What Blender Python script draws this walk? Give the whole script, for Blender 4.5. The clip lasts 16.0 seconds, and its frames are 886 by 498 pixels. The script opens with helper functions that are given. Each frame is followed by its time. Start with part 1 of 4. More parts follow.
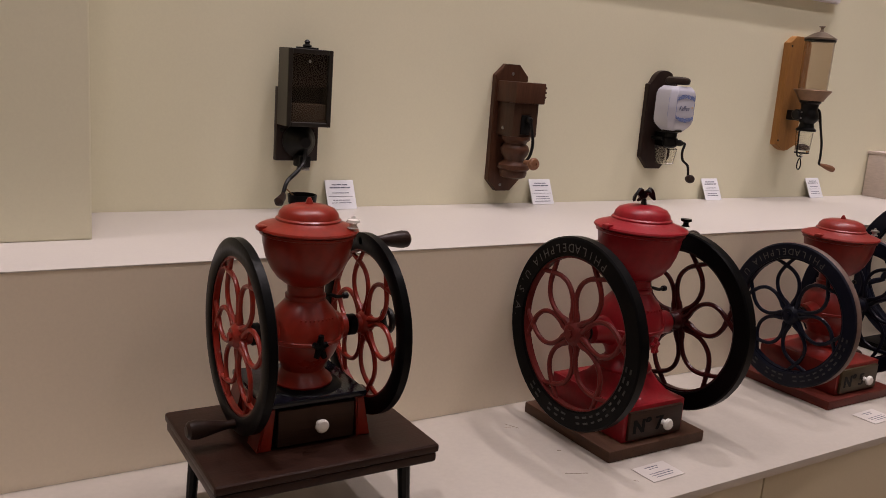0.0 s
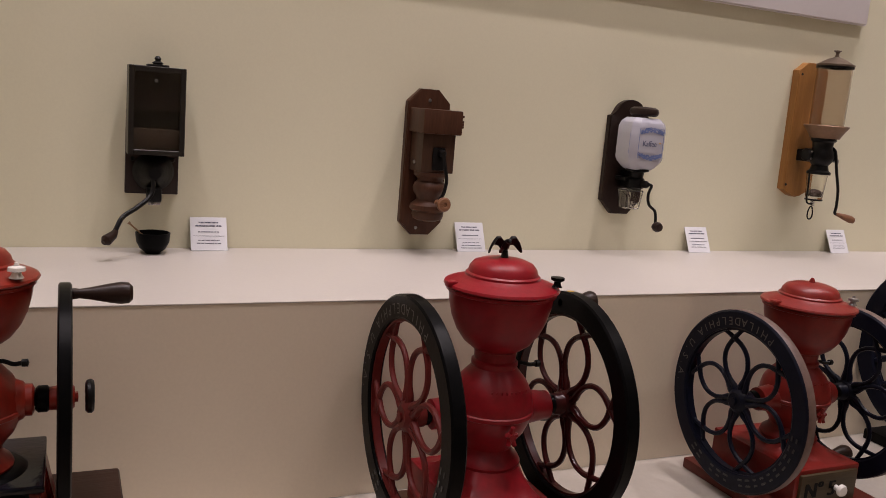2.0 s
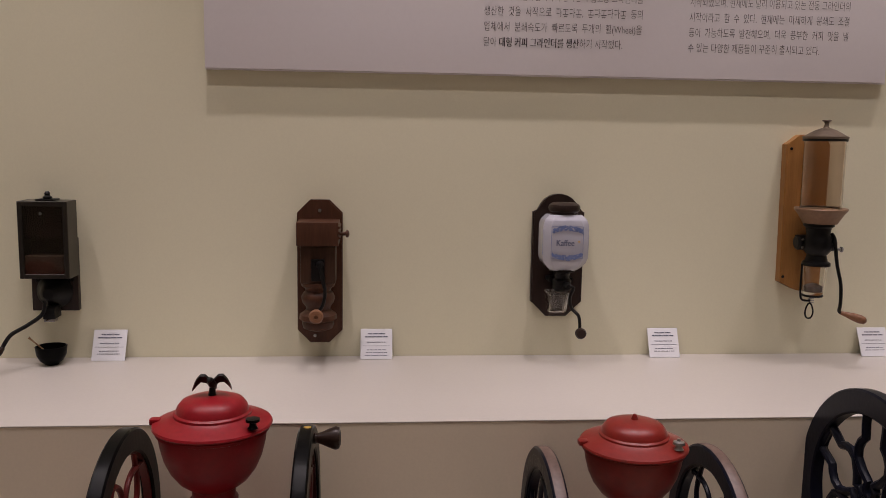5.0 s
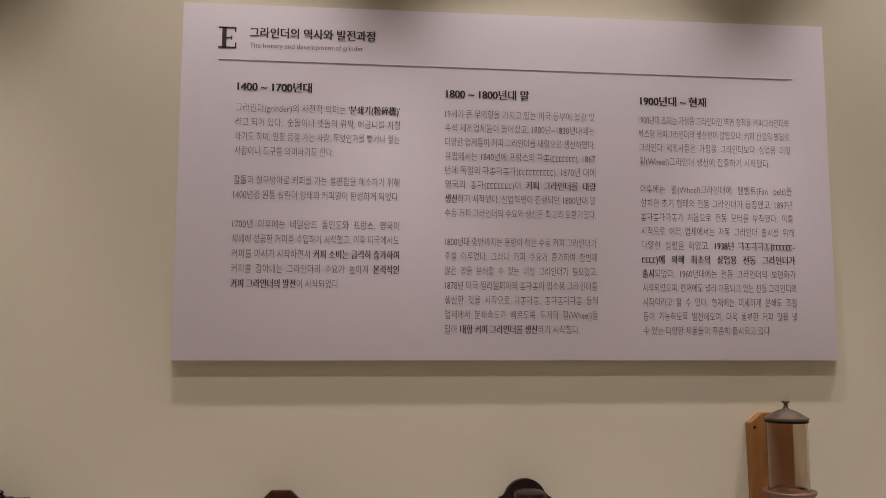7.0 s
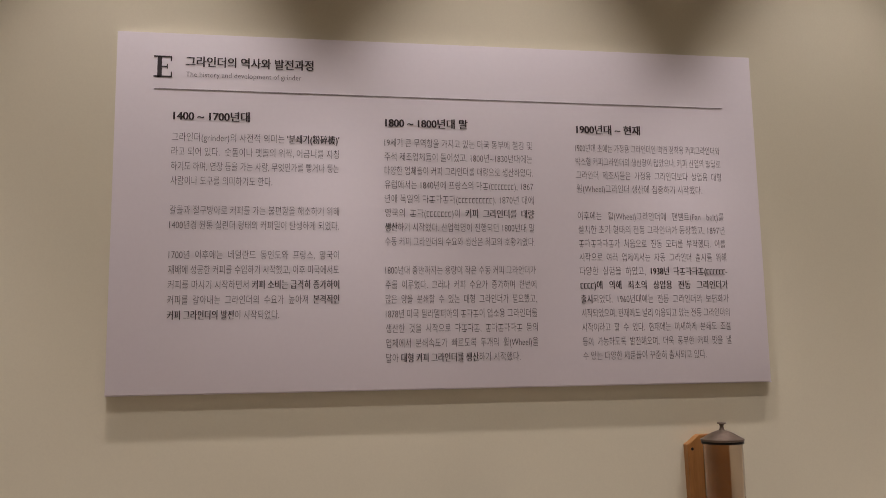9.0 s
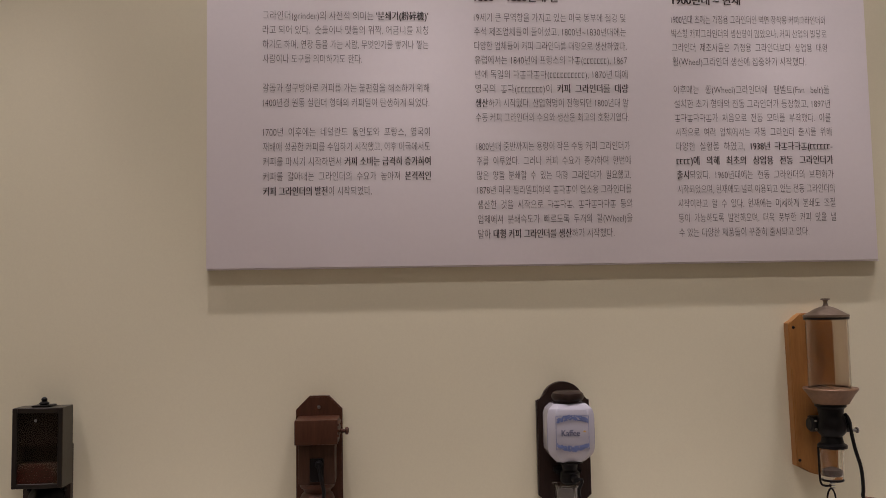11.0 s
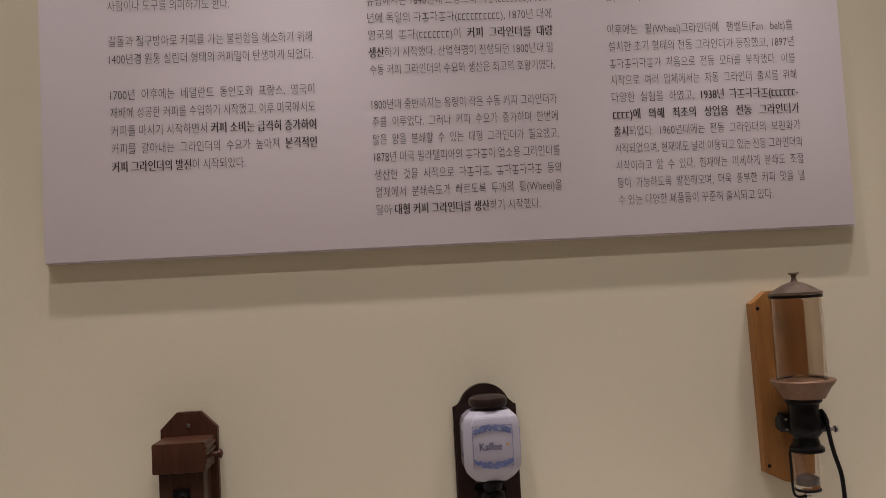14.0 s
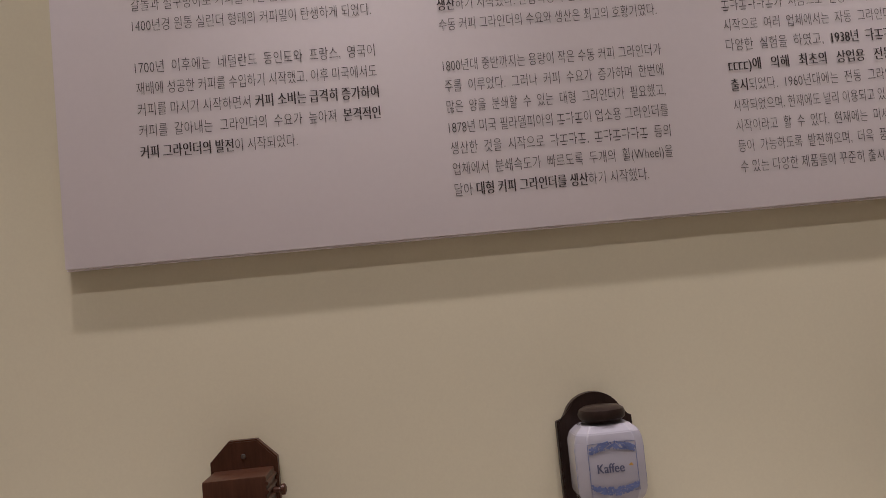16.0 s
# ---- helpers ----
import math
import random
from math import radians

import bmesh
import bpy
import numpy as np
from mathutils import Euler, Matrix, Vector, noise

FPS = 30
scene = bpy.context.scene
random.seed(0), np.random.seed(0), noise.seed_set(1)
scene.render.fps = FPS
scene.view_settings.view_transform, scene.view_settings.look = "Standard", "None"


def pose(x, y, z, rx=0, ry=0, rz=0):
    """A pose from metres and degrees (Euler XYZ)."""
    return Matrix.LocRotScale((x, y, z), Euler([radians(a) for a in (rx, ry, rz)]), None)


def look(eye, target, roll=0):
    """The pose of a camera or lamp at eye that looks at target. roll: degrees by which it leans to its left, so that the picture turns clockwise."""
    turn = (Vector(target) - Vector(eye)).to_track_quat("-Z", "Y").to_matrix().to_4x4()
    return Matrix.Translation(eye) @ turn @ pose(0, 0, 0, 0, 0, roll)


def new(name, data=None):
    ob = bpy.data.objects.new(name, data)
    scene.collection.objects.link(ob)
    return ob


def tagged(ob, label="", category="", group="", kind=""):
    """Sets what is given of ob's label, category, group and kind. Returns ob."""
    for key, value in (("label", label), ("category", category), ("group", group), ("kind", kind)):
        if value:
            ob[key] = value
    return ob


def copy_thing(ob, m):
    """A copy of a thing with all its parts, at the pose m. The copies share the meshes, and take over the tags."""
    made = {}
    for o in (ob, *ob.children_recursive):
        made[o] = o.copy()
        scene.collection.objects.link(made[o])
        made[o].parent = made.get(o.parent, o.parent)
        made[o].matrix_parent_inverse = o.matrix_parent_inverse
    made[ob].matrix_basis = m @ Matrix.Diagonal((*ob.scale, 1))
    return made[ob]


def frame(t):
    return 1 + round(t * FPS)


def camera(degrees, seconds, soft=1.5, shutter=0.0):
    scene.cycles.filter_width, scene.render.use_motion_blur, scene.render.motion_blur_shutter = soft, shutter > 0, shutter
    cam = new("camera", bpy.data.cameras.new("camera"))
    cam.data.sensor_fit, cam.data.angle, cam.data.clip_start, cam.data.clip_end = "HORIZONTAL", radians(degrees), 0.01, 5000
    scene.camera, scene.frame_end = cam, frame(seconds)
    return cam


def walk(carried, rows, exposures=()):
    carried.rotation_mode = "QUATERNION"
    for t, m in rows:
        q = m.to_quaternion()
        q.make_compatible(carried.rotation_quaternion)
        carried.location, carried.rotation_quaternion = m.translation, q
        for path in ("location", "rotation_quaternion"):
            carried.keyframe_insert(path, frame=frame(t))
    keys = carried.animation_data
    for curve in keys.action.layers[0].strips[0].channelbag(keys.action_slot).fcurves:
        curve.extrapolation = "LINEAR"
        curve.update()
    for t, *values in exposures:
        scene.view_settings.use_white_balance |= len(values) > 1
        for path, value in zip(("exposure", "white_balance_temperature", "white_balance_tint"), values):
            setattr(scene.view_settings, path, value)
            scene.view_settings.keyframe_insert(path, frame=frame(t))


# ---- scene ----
cam = camera(55.7, 16.0, soft=0.82)
PATH = [
    (0, (0.241, 0.038, 1.325), (1.288, 1.691, 0.911), 4.3),
    (0.5, (0.418, 0.066, 1.328), (1.482, 1.712, 0.927), 5.7),
    (1, (0.6, 0.127, 1.332), (1.637, 1.797, 0.965), 6.4),
    (1.5, (0.749, 0.136, 1.323), (1.712, 1.852, 0.963), 5.3),
    (2, (0.933, 0.09, 1.327), (1.757, 1.88, 0.986), 4.8),
    (2.5, (1.148, 0.028, 1.326), (1.871, 1.858, 0.968), 4.4),
    (3, (1.366, 0.042, 1.306), (2.079, 1.876, 0.945), 5.1),
    (3.2, (1.477, 0.055, 1.307), (2.203, 1.884, 0.951), 5.5),
    (5.3, (2.014, -0.115, 1.578), (2.136, 1.872, 1.39), 0.9),
    (5.5, (2.026, -0.119, 1.6), (2.145, 1.875, 1.493), 1.0),
    (6, (2.038, -0.08, 1.623), (2.198, 1.913, 1.687), 0.5),
    (6.5, (2.061, -0.099, 1.678), (2.269, 1.882, 1.859), -0.4),
    (7, (2.059, -0.125, 1.765), (2.246, 1.854, 1.984), 0.1),
    (7.5, (2.063, -0.127, 1.776), (2.256, 1.849, 2.01), -0.1),
    (8, (2.092, -0.136, 1.794), (2.331, 1.836, 2.027), -0.6),
    (8.5, (2.098, -0.139, 1.796), (2.377, 1.826, 2.042), -0.8),
    (9, (2.077, -0.134, 1.782), (2.389, 1.823, 2.052), -1.0),
    (9.5, (2.068, -0.135, 1.761), (2.385, 1.821, 2.03), -1.2),
    (10, (2.036, -0.109, 1.644), (2.272, 1.862, 1.885), -2.0),
    (10.2, (2.051, -0.109, 1.634), (2.229, 1.879, 1.766), -1.9),
    (12.3, (1.97, -0.016, 1.494), (2.095, 1.971, 1.68), -0.8),
    (12.5, (1.969, 0.003, 1.497), (2.126, 1.99, 1.668), -0.7),
    (13, (2.057, 0.138, 1.549), (2.317, 2.113, 1.729), -1.4),
    (13.5, (2.197, 0.253, 1.581), (2.435, 2.231, 1.757), -1.9),
    (14, (2.277, 0.286, 1.582), (2.44, 2.275, 1.704), -3.1),
    (14.5, (2.312, 0.333, 1.57), (2.446, 2.327, 1.657), -4.0),
    (15, (2.293, 0.444, 1.581), (2.459, 2.434, 1.682), -4.6),
    (15.5, (2.21, 0.536, 1.597), (2.382, 2.525, 1.719), -5.1),
    (16, (2.149, 0.612, 1.565), (2.277, 2.602, 1.715), -5.5),
]
walk(cam, [(t, look(eye, target, roll)) for t, eye, target, roll in PATH], [(0, 0.14), (3.2, 0.13), (5.3, -0.19), (7, -0.19), (10, -0.16), (12.3, -0.22), (16, -0.21)])

# ---- light: ceiling downlights in rows parallel to the display wall ----
world = bpy.data.worlds.new("world")
scene.world = world
world.use_nodes = True
world.node_tree.nodes["Background"].inputs["Color"].default_value = (0.9, 0.82, 0.75, 1)
world.node_tree.nodes["Background"].inputs["Strength"].default_value = 0.02

WALL, LEDGE, LEDGE_Y, COUNTER, COUNTER_Y, CEIL = 2.252, 0.915, 1.685, 0.482, 1.138, 4.2
LAMP_COLOUR = (1.0, 0.87, 0.905)


def spot(x, y, watts, angle, blend, size):
    d = bpy.data.lights.new("downlight_lamp", "SPOT")
    d.energy, d.color, d.spot_size, d.spot_blend, d.shadow_soft_size = watts, LAMP_COLOUR, radians(angle), blend, size
    ob = new("downlight_lamp", d)
    ob.location = (x, y, CEIL - 0.015)
    return ob


ROW_A, ROW_B = 0.54, 1.41
LAMP_X = [0.49 + 1.087 * i for i in range(-1, 5)]
for n, lx in enumerate(LAMP_X):
    # the lamps at the near end are a little weaker
    share = 0.84 if n < 2 else 1.04
    spot(lx, WALL - ROW_A, 114 * share, 57, 0.5, 0.035)
    spot(lx, WALL - ROW_B, 62 * share, 90, 0.6, 0.05)
# fill rows, unseen, added further back to brighten upright faces
for lx in (-0.2, 2.1, 4.4):
    spot(lx, -0.9, 17, 150, 0.6, 0.10)
    spot(lx, -2.3, 20, 150, 0.6, 0.10)


# ---- materials ----
def paint(name, colour, rough=0.5, metal=0.0, vary=0.12, scale=6.0, fine=60.0, bump=0.08, coat=0.0, spec=0.5, second=None, patch=0.0, stretch=(1, 1, 1)):
    m = bpy.data.materials.new(name)
    m.use_nodes = True
    nt = m.node_tree
    p = nt.nodes["Principled BSDF"]
    link = nt.links.new
    geo = nt.nodes.new("ShaderNodeTexCoord")
    mp = nt.nodes.new("ShaderNodeMapping")
    mp.inputs["Scale"].default_value = stretch
    link(geo.outputs["Object"], mp.inputs["Vector"])
    big = nt.nodes.new("ShaderNodeTexNoise")
    big.inputs["Scale"].default_value, big.inputs["Detail"].default_value = scale, 5
    small = nt.nodes.new("ShaderNodeTexNoise")
    small.inputs["Scale"].default_value, small.inputs["Detail"].default_value = fine, 6
    link(mp.outputs["Vector"], big.inputs["Vector"])
    link(mp.outputs["Vector"], small.inputs["Vector"])
    mix = nt.nodes.new("ShaderNodeMix")
    mix.data_type = "RGBA"
    dark = tuple(c * (1 - vary) for c in colour)
    lite = tuple(min(1, c * (1 + vary)) for c in colour)
    mix.inputs["A"].default_value, mix.inputs["B"].default_value = (*dark, 1), (*lite, 1)
    add = nt.nodes.new("ShaderNodeMath")
    add.operation = "MULTIPLY_ADD"
    link(small.outputs["Fac"], add.inputs[0])
    add.inputs[1].default_value = 0.5
    half = nt.nodes.new("ShaderNodeMath")
    half.operation = "MULTIPLY"
    half.inputs[1].default_value = 0.5
    link(big.outputs["Fac"], half.inputs[0])
    link(half.outputs[0], add.inputs[2])
    ramp = nt.nodes.new("ShaderNodeMapRange")
    ramp.inputs["From Min"].default_value, ramp.inputs["From Max"].default_value = 0.32, 0.68
    link(add.outputs[0], ramp.inputs["Value"])
    link(ramp.outputs["Result"], mix.inputs["Factor"])
    out = mix.outputs["Result"]
    if second:
        worn = nt.nodes.new("ShaderNodeTexNoise")
        worn.inputs["Scale"].default_value, worn.inputs["Detail"].default_value, worn.inputs["Roughness"].default_value = scale * 2.3, 9, 0.68
        link(mp.outputs["Vector"], worn.inputs["Vector"])
        cut = nt.nodes.new("ShaderNodeMapRange")
        cut.inputs["From Min"].default_value, cut.inputs["From Max"].default_value = 0.68 - patch, 0.76 - patch
        link(worn.outputs["Fac"], cut.inputs["Value"])
        mix2 = nt.nodes.new("ShaderNodeMix")
        mix2.data_type = "RGBA"
        link(cut.outputs["Result"], mix2.inputs["Factor"])
        link(out, mix2.inputs["A"])
        mix2.inputs["B"].default_value = (*second, 1)
        out = mix2.outputs["Result"]
    link(out, p.inputs["Base Color"])
    rr = nt.nodes.new("ShaderNodeMapRange")
    rr.inputs["To Min"].default_value, rr.inputs["To Max"].default_value = max(0.03, rough - 0.1), min(1, rough + 0.1)
    link(big.outputs["Fac"], rr.inputs["Value"])
    link(rr.outputs["Result"], p.inputs["Roughness"])
    p.inputs["Metallic"].default_value = metal
    p.inputs["Specular IOR Level"].default_value = spec
    p.inputs["Coat Weight"].default_value = coat
    p.inputs["Coat Roughness"].default_value = 0.15
    if bump:
        b = nt.nodes.new("ShaderNodeBump")
        b.inputs["Strength"].default_value, b.inputs["Distance"].default_value = bump, 0.002
        link(small.outputs["Fac"], b.inputs["Height"])
        link(b.outputs["Normal"], p.inputs["Normal"])
    return m


def wood(name, colour, rough=0.45, along="z", vary=0.3, coat=0.1):
    s = {"x": (1.2, 14, 14), "y": (14, 1.2, 14), "z": (14, 14, 1.2)}[along]
    return paint(name, colour, rough, vary=vary, scale=4, fine=22, bump=0.12, coat=coat * 0.4, spec=0.2, stretch=s)


def glass(name, colour, rough=0.02):
    m = bpy.data.materials.new(name)
    m.use_nodes = True
    p = m.node_tree.nodes["Principled BSDF"]
    p.inputs["Base Color"].default_value = (*colour, 1)
    p.inputs["Roughness"].default_value = rough
    p.inputs["Transmission Weight"].default_value = 1
    p.inputs["IOR"].default_value = 1.45
    return m


M_WALL = paint("cream_wall_paint", (0.69, 0.657, 0.482), 0.75, vary=0.025, scale=1.3, fine=180, bump=0.04)
M_ROOM = paint("pale_room_paint", (0.66, 0.62, 0.53), 0.8, vary=0.03, scale=1, fine=150, bump=0.1)
M_CEIL = paint("white_ceiling_paint", (0.78, 0.76, 0.72), 0.85, vary=0.02, scale=1, fine=120, bump=0.1)
M_LEDGE = paint("white_shelf_paint", (0.475, 0.442, 0.402), 0.45, vary=0.03, scale=3, fine=120, bump=0.05, second=(0.47, 0.425, 0.38), patch=-0.02)
M_COUNTER = paint("cream_white_counter_paint", (0.405, 0.366, 0.315), 0.5, vary=0.05, scale=3, fine=90, bump=0.05, second=(0.35, 0.295, 0.24), patch=0.0)
M_RISER = paint("beige_riser_paint", (0.80, 0.705, 0.55), 0.6, vary=0.03, scale=2, fine=140, bump=0.08)
M_DOOR = paint("cream_cabinet_paint", (0.47, 0.41, 0.285), 0.5, vary=0.03, scale=2, fine=120, bump=0.05)
M_FLOOR = wood("pale_floor_wood", (0.46, 0.38, 0.30), 0.4, "x", 0.25)
M_PANEL = paint("white_panel_board", (0.77, 0.735, 0.745), 0.55, vary=0.015, scale=1.5, fine=90, bump=0.03)
M_INK = paint("dark_printed_ink", (0.035, 0.025, 0.028), 0.6, vary=0.05, bump=0)
M_INKLITE = paint("grey_printed_ink", (0.045, 0.036, 0.038), 0.6, vary=0.05, bump=0)
M_CARD = paint("white_label_card", (0.68, 0.68, 0.70), 0.4, vary=0.01, bump=0.02)
M_CARDINK = paint("blue_black_label_ink", (0.10, 0.10, 0.14), 0.5, vary=0.05, bump=0)
M_RED1 = paint("orange_red_enamel", (0.200, 0.0135, 0.006), 0.31, vary=0.24, scale=9, fine=70, bump=0.12, spec=0.36, second=(0.14, 0.022, 0.014), patch=0.02)
M_RED2 = paint("crimson_enamel", (0.225, 0.0072, 0.0125), 0.36, vary=0.18, scale=8, fine=80, bump=0.12, spec=0.26, second=(0.18, 0.014, 0.016), patch=0.0)
M_RED3 = paint("worn_brick_red_enamel", (0.180, 0.0125, 0.009), 0.35, vary=0.22, scale=10, fine=60, bump=0.14, spec=0.34, second=(0.10, 0.018, 0.014), patch=0.03)
M_BLACK = paint("black_cast_iron_enamel", (0.0025, 0.0024, 0.0026), 0.32, vary=0.3, scale=12, fine=90, bump=0.12, spec=0.07, second=(0.006, 0.0058, 0.0058), patch=-0.02)
M_NAVY = paint("blue_black_cast_iron", (0.005, 0.006, 0.013), 0.34, vary=0.3, scale=12, fine=80, bump=0.18, spec=0.14, second=(0.009, 0.009, 0.014), patch=0.0)
M_LETTER = paint("worn_raised_iron", (0.075, 0.068, 0.060), 0.4, vary=0.3, fine=120, bump=0.2)
M_DIMLETTER = paint("dim_raised_iron", (0.032, 0.030, 0.028), 0.4, vary=0.3, fine=120, bump=0.2)
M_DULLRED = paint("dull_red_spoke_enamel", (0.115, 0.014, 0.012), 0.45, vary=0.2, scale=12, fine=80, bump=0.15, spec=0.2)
# spoke red with the shade of the right wheel put into the colour
M_SHADEMAROON = paint("shaded_maroon_enamel", (0.036, 0.005, 0.005), 0.3, vary=0.25, scale=10, fine=80, bump=0.15, spec=0.2)
M_RUST = paint("brown_worn_rim", (0.12, 0.075, 0.06), 0.5, vary=0.3, scale=14, fine=80, bump=0.3)
M_IRON = paint("dark_iron", (0.006, 0.0056, 0.0055), 0.38, spec=0.2, vary=0.3, scale=20, fine=120, bump=0.3)
M_STOOL = wood("dark_stained_stool_wood", (0.024, 0.0095, 0.006), 0.38, "x", 0.3, 0.1)
M_DARKWOOD = wood("dark_walnut_wood", (0.055, 0.027, 0.016), 0.4, "z", 0.3, 0.2)
M_HANDLE = wood("dark_handle_wood", (0.020, 0.010, 0.007), 0.36, "x", 0.3, 0.1)
M_DRAWER = wood("brown_drawer_wood", (0.032, 0.015, 0.009), 0.4, "x", 0.3, 0.1)
M_OLIVEDRAWER = wood("olive_brown_drawer_wood", (0.062, 0.043, 0.022), 0.4, "x", 0.3, 0.1)
M_TOPPLATE = paint("glossy_blue_black_enamel", (0.005, 0.006, 0.011), 0.16, vary=0.3, scale=14, fine=90, bump=0.25, spec=0.4)
M_RULE = paint("mid_grey_printed_ink", (0.34, 0.31, 0.31), 0.6, vary=0.05, bump=0)
M_PLATE2 = wood("brown_base_wood", (0.075, 0.036, 0.021), 0.45, "y", 0.25, 0.05)
M_PLATE3 = wood("reddish_base_wood", (0.115, 0.022, 0.015), 0.4, "y", 0.25, 0.1)
M_ORANGEWOOD = wood("honey_oak_wood", (0.33, 0.155, 0.046), 0.42, "z", 0.16, 0.2)
M_HANDLELITE = wood("turned_beech_wood", (0.20, 0.095, 0.05), 0.4, "x", 0.25, 0.2)
M_BOARD2 = wood("chestnut_board_wood", (0.064, 0.026, 0.014), 0.42, "z", 0.28, 0.15)
M_BOARD3 = wood("near_black_board_wood", (0.024, 0.014, 0.011), 0.4, "z", 0.3, 0.2)
M_OLIVE = paint("olive_brown_painted_tin", (0.035, 0.029, 0.019), 0.45, vary=0.15, scale=7, fine=80, bump=0.1, coat=0.1)
M_PORCELAIN = paint("white_porcelain", (0.45, 0.45, 0.51), 0.16, vary=0.015, scale=4, fine=40, bump=0.0, coat=0.5)
M_BLUE = paint("blue_glaze", (0.17, 0.22, 0.42), 0.2, vary=0.25, scale=60, fine=200, bump=0.0)
M_WORD = paint("faded_blue_grey_glaze", (0.12, 0.13, 0.20), 0.2, vary=0.1, bump=0.0)
M_YELLOW = paint("yellow_glaze", (0.6, 0.36, 0.08), 0.3, vary=0.1, bump=0.0)
M_KNOB = paint("white_china_knob", (0.76, 0.73, 0.68), 0.16, vary=0.03, bump=0.0, coat=0.4)
M_BRASS = paint("tarnished_brass", (0.30, 0.19, 0.10), 0.38, metal=0.75, vary=0.25, scale=18, fine=90, bump=0.15)
M_TIN = paint("tarnished_copper_tin", (0.20, 0.115, 0.065), 0.45, metal=0.3, vary=0.2, scale=18, fine=90, bump=0.15)
M_STEEL = paint("worn_steel", (0.35, 0.34, 0.33), 0.3, metal=0.95, vary=0.15, scale=20, fine=120, bump=0.1)
M_PEWTER = paint("dull_grey_brown_tin", (0.17, 0.13, 0.095), 0.42, metal=0.6, vary=0.25, scale=18, fine=90, bump=0.15)
M_FLATCARD = paint("cream_label_card", (0.53, 0.49, 0.45), 0.5, vary=0.02, bump=0.02)
M_WINDOWFRAME = paint("near_black_tin", (0.014, 0.011, 0.008), 0.45, vary=0.2, scale=8, fine=80, bump=0.1, spec=0.3)
M_SCUFF = paint("dark_scuff_dirt", (0.16, 0.115, 0.08), 0.7, vary=0.3, scale=60, fine=300, bump=0.0)
M_GOLD = paint("gold_paint_fleck", (0.62, 0.40, 0.10), 0.4, metal=0.4, vary=0.15, bump=0.1)
M_BEANS = paint("coffee_grounds", (0.05, 0.028, 0.016), 0.8, vary=0.4, scale=60, fine=200, bump=0.6)
M_PALEWOOD = paint("whitewashed_crate_wood", (0.52, 0.44, 0.385), 0.6, vary=0.12, scale=5, fine=40, bump=0.15, stretch=(1, 1, 4))
M_GLASS = glass("clear_glass", (0.97, 0.96, 0.93))
M_AMBERGLASS = glass("dusty_brownish_glass", (0.80, 0.725, 0.65), 0.06)
M_DARKGLASS = glass("smoked_window_glass", (0.45, 0.42, 0.36), 0.05)
M_LAMP = bpy.data.materials.new("lamp_glow")
M_LAMP.use_nodes = True
M_LAMP.node_tree.nodes["Principled BSDF"].inputs["Emission Color"].default_value = (*LAMP_COLOUR, 1)
M_LAMP.node_tree.nodes["Principled BSDF"].inputs["Emission Strength"].default_value = 6


# ---- mesh helpers ----
def finish(name, bm, material, parent=None, label="", smooth=35):
    me = bpy.data.meshes.new(name)
    bmesh.ops.recalc_face_normals(bm, faces=bm.faces[:])
    if smooth:
        lim = radians(smooth)
        for f in bm.faces:
            f.smooth = True
        for e in bm.edges:
            e.smooth = len(e.link_faces) == 2 and e.calc_face_angle(0) < lim
    bm.to_mesh(me)
    bm.free()
    for mt in (material if isinstance(material, (list, tuple)) else [material]):
        me.materials.append(mt)
    ob = new(name, me)
    if parent:
        ob.parent = parent
    return tagged(ob, label)


def part(name, bm, material, parent, label="", smooth=35):
    return finish(name, bm, material, parent, label, smooth)


def thing(name, at, label, category, group="", kind=""):
    ob = new(name)
    ob.empty_display_size = 0.05
    ob.location = at
    return tagged(ob, label, category, group, kind)


def block(x0, x1, y0, y1, z0, z1, bev=0.0, seg=2, bm=None):
    bm = bm or bmesh.new()
    m = Matrix.LocRotScale(((x0 + x1) / 2, (y0 + y1) / 2, (z0 + z1) / 2), None, (x1 - x0, y1 - y0, z1 - z0))
    r = bmesh.ops.create_cube(bm, size=1, matrix=m)
    if bev:
        es = list({e for v in r["verts"] for e in v.link_edges})
        bmesh.ops.bevel(bm, geom=es, offset=bev, segments=seg, affect="EDGES", profile=0.6)
    return bm


def lathe(profile, seg=40, axis="z", at=(0, 0, 0), bm=None):
    bm = bm or bmesh.new()
    rings = []
    for r, h in profile:
        if r < 1e-5:
            rings.append([bm.verts.new(orient(0, 0, h, axis, at))])
        else:
            rings.append([bm.verts.new(orient(r * math.cos(2 * math.pi * i / seg), r * math.sin(2 * math.pi * i / seg), h, axis, at)) for i in range(seg)])
    for a, b in zip(rings, rings[1:]):
        for i in range(seg):
            j = (i + 1) % seg
            if len(a) == 1 and len(b) == 1:
                continue
            if len(a) == 1:
                bm.faces.new((a[0], b[i], b[j]))
            elif len(b) == 1:
                bm.faces.new((a[i], a[j], b[0]))
            else:
                bm.faces.new((a[i], a[j], b[j], b[i]))
    return bm


def orient(a, b, h, axis, at):
    p = {"z": (a, b, h), "x": (h, a, b), "y": (a, -h, b)}[axis]
    return (p[0] + at[0], p[1] + at[1], p[2] + at[2])


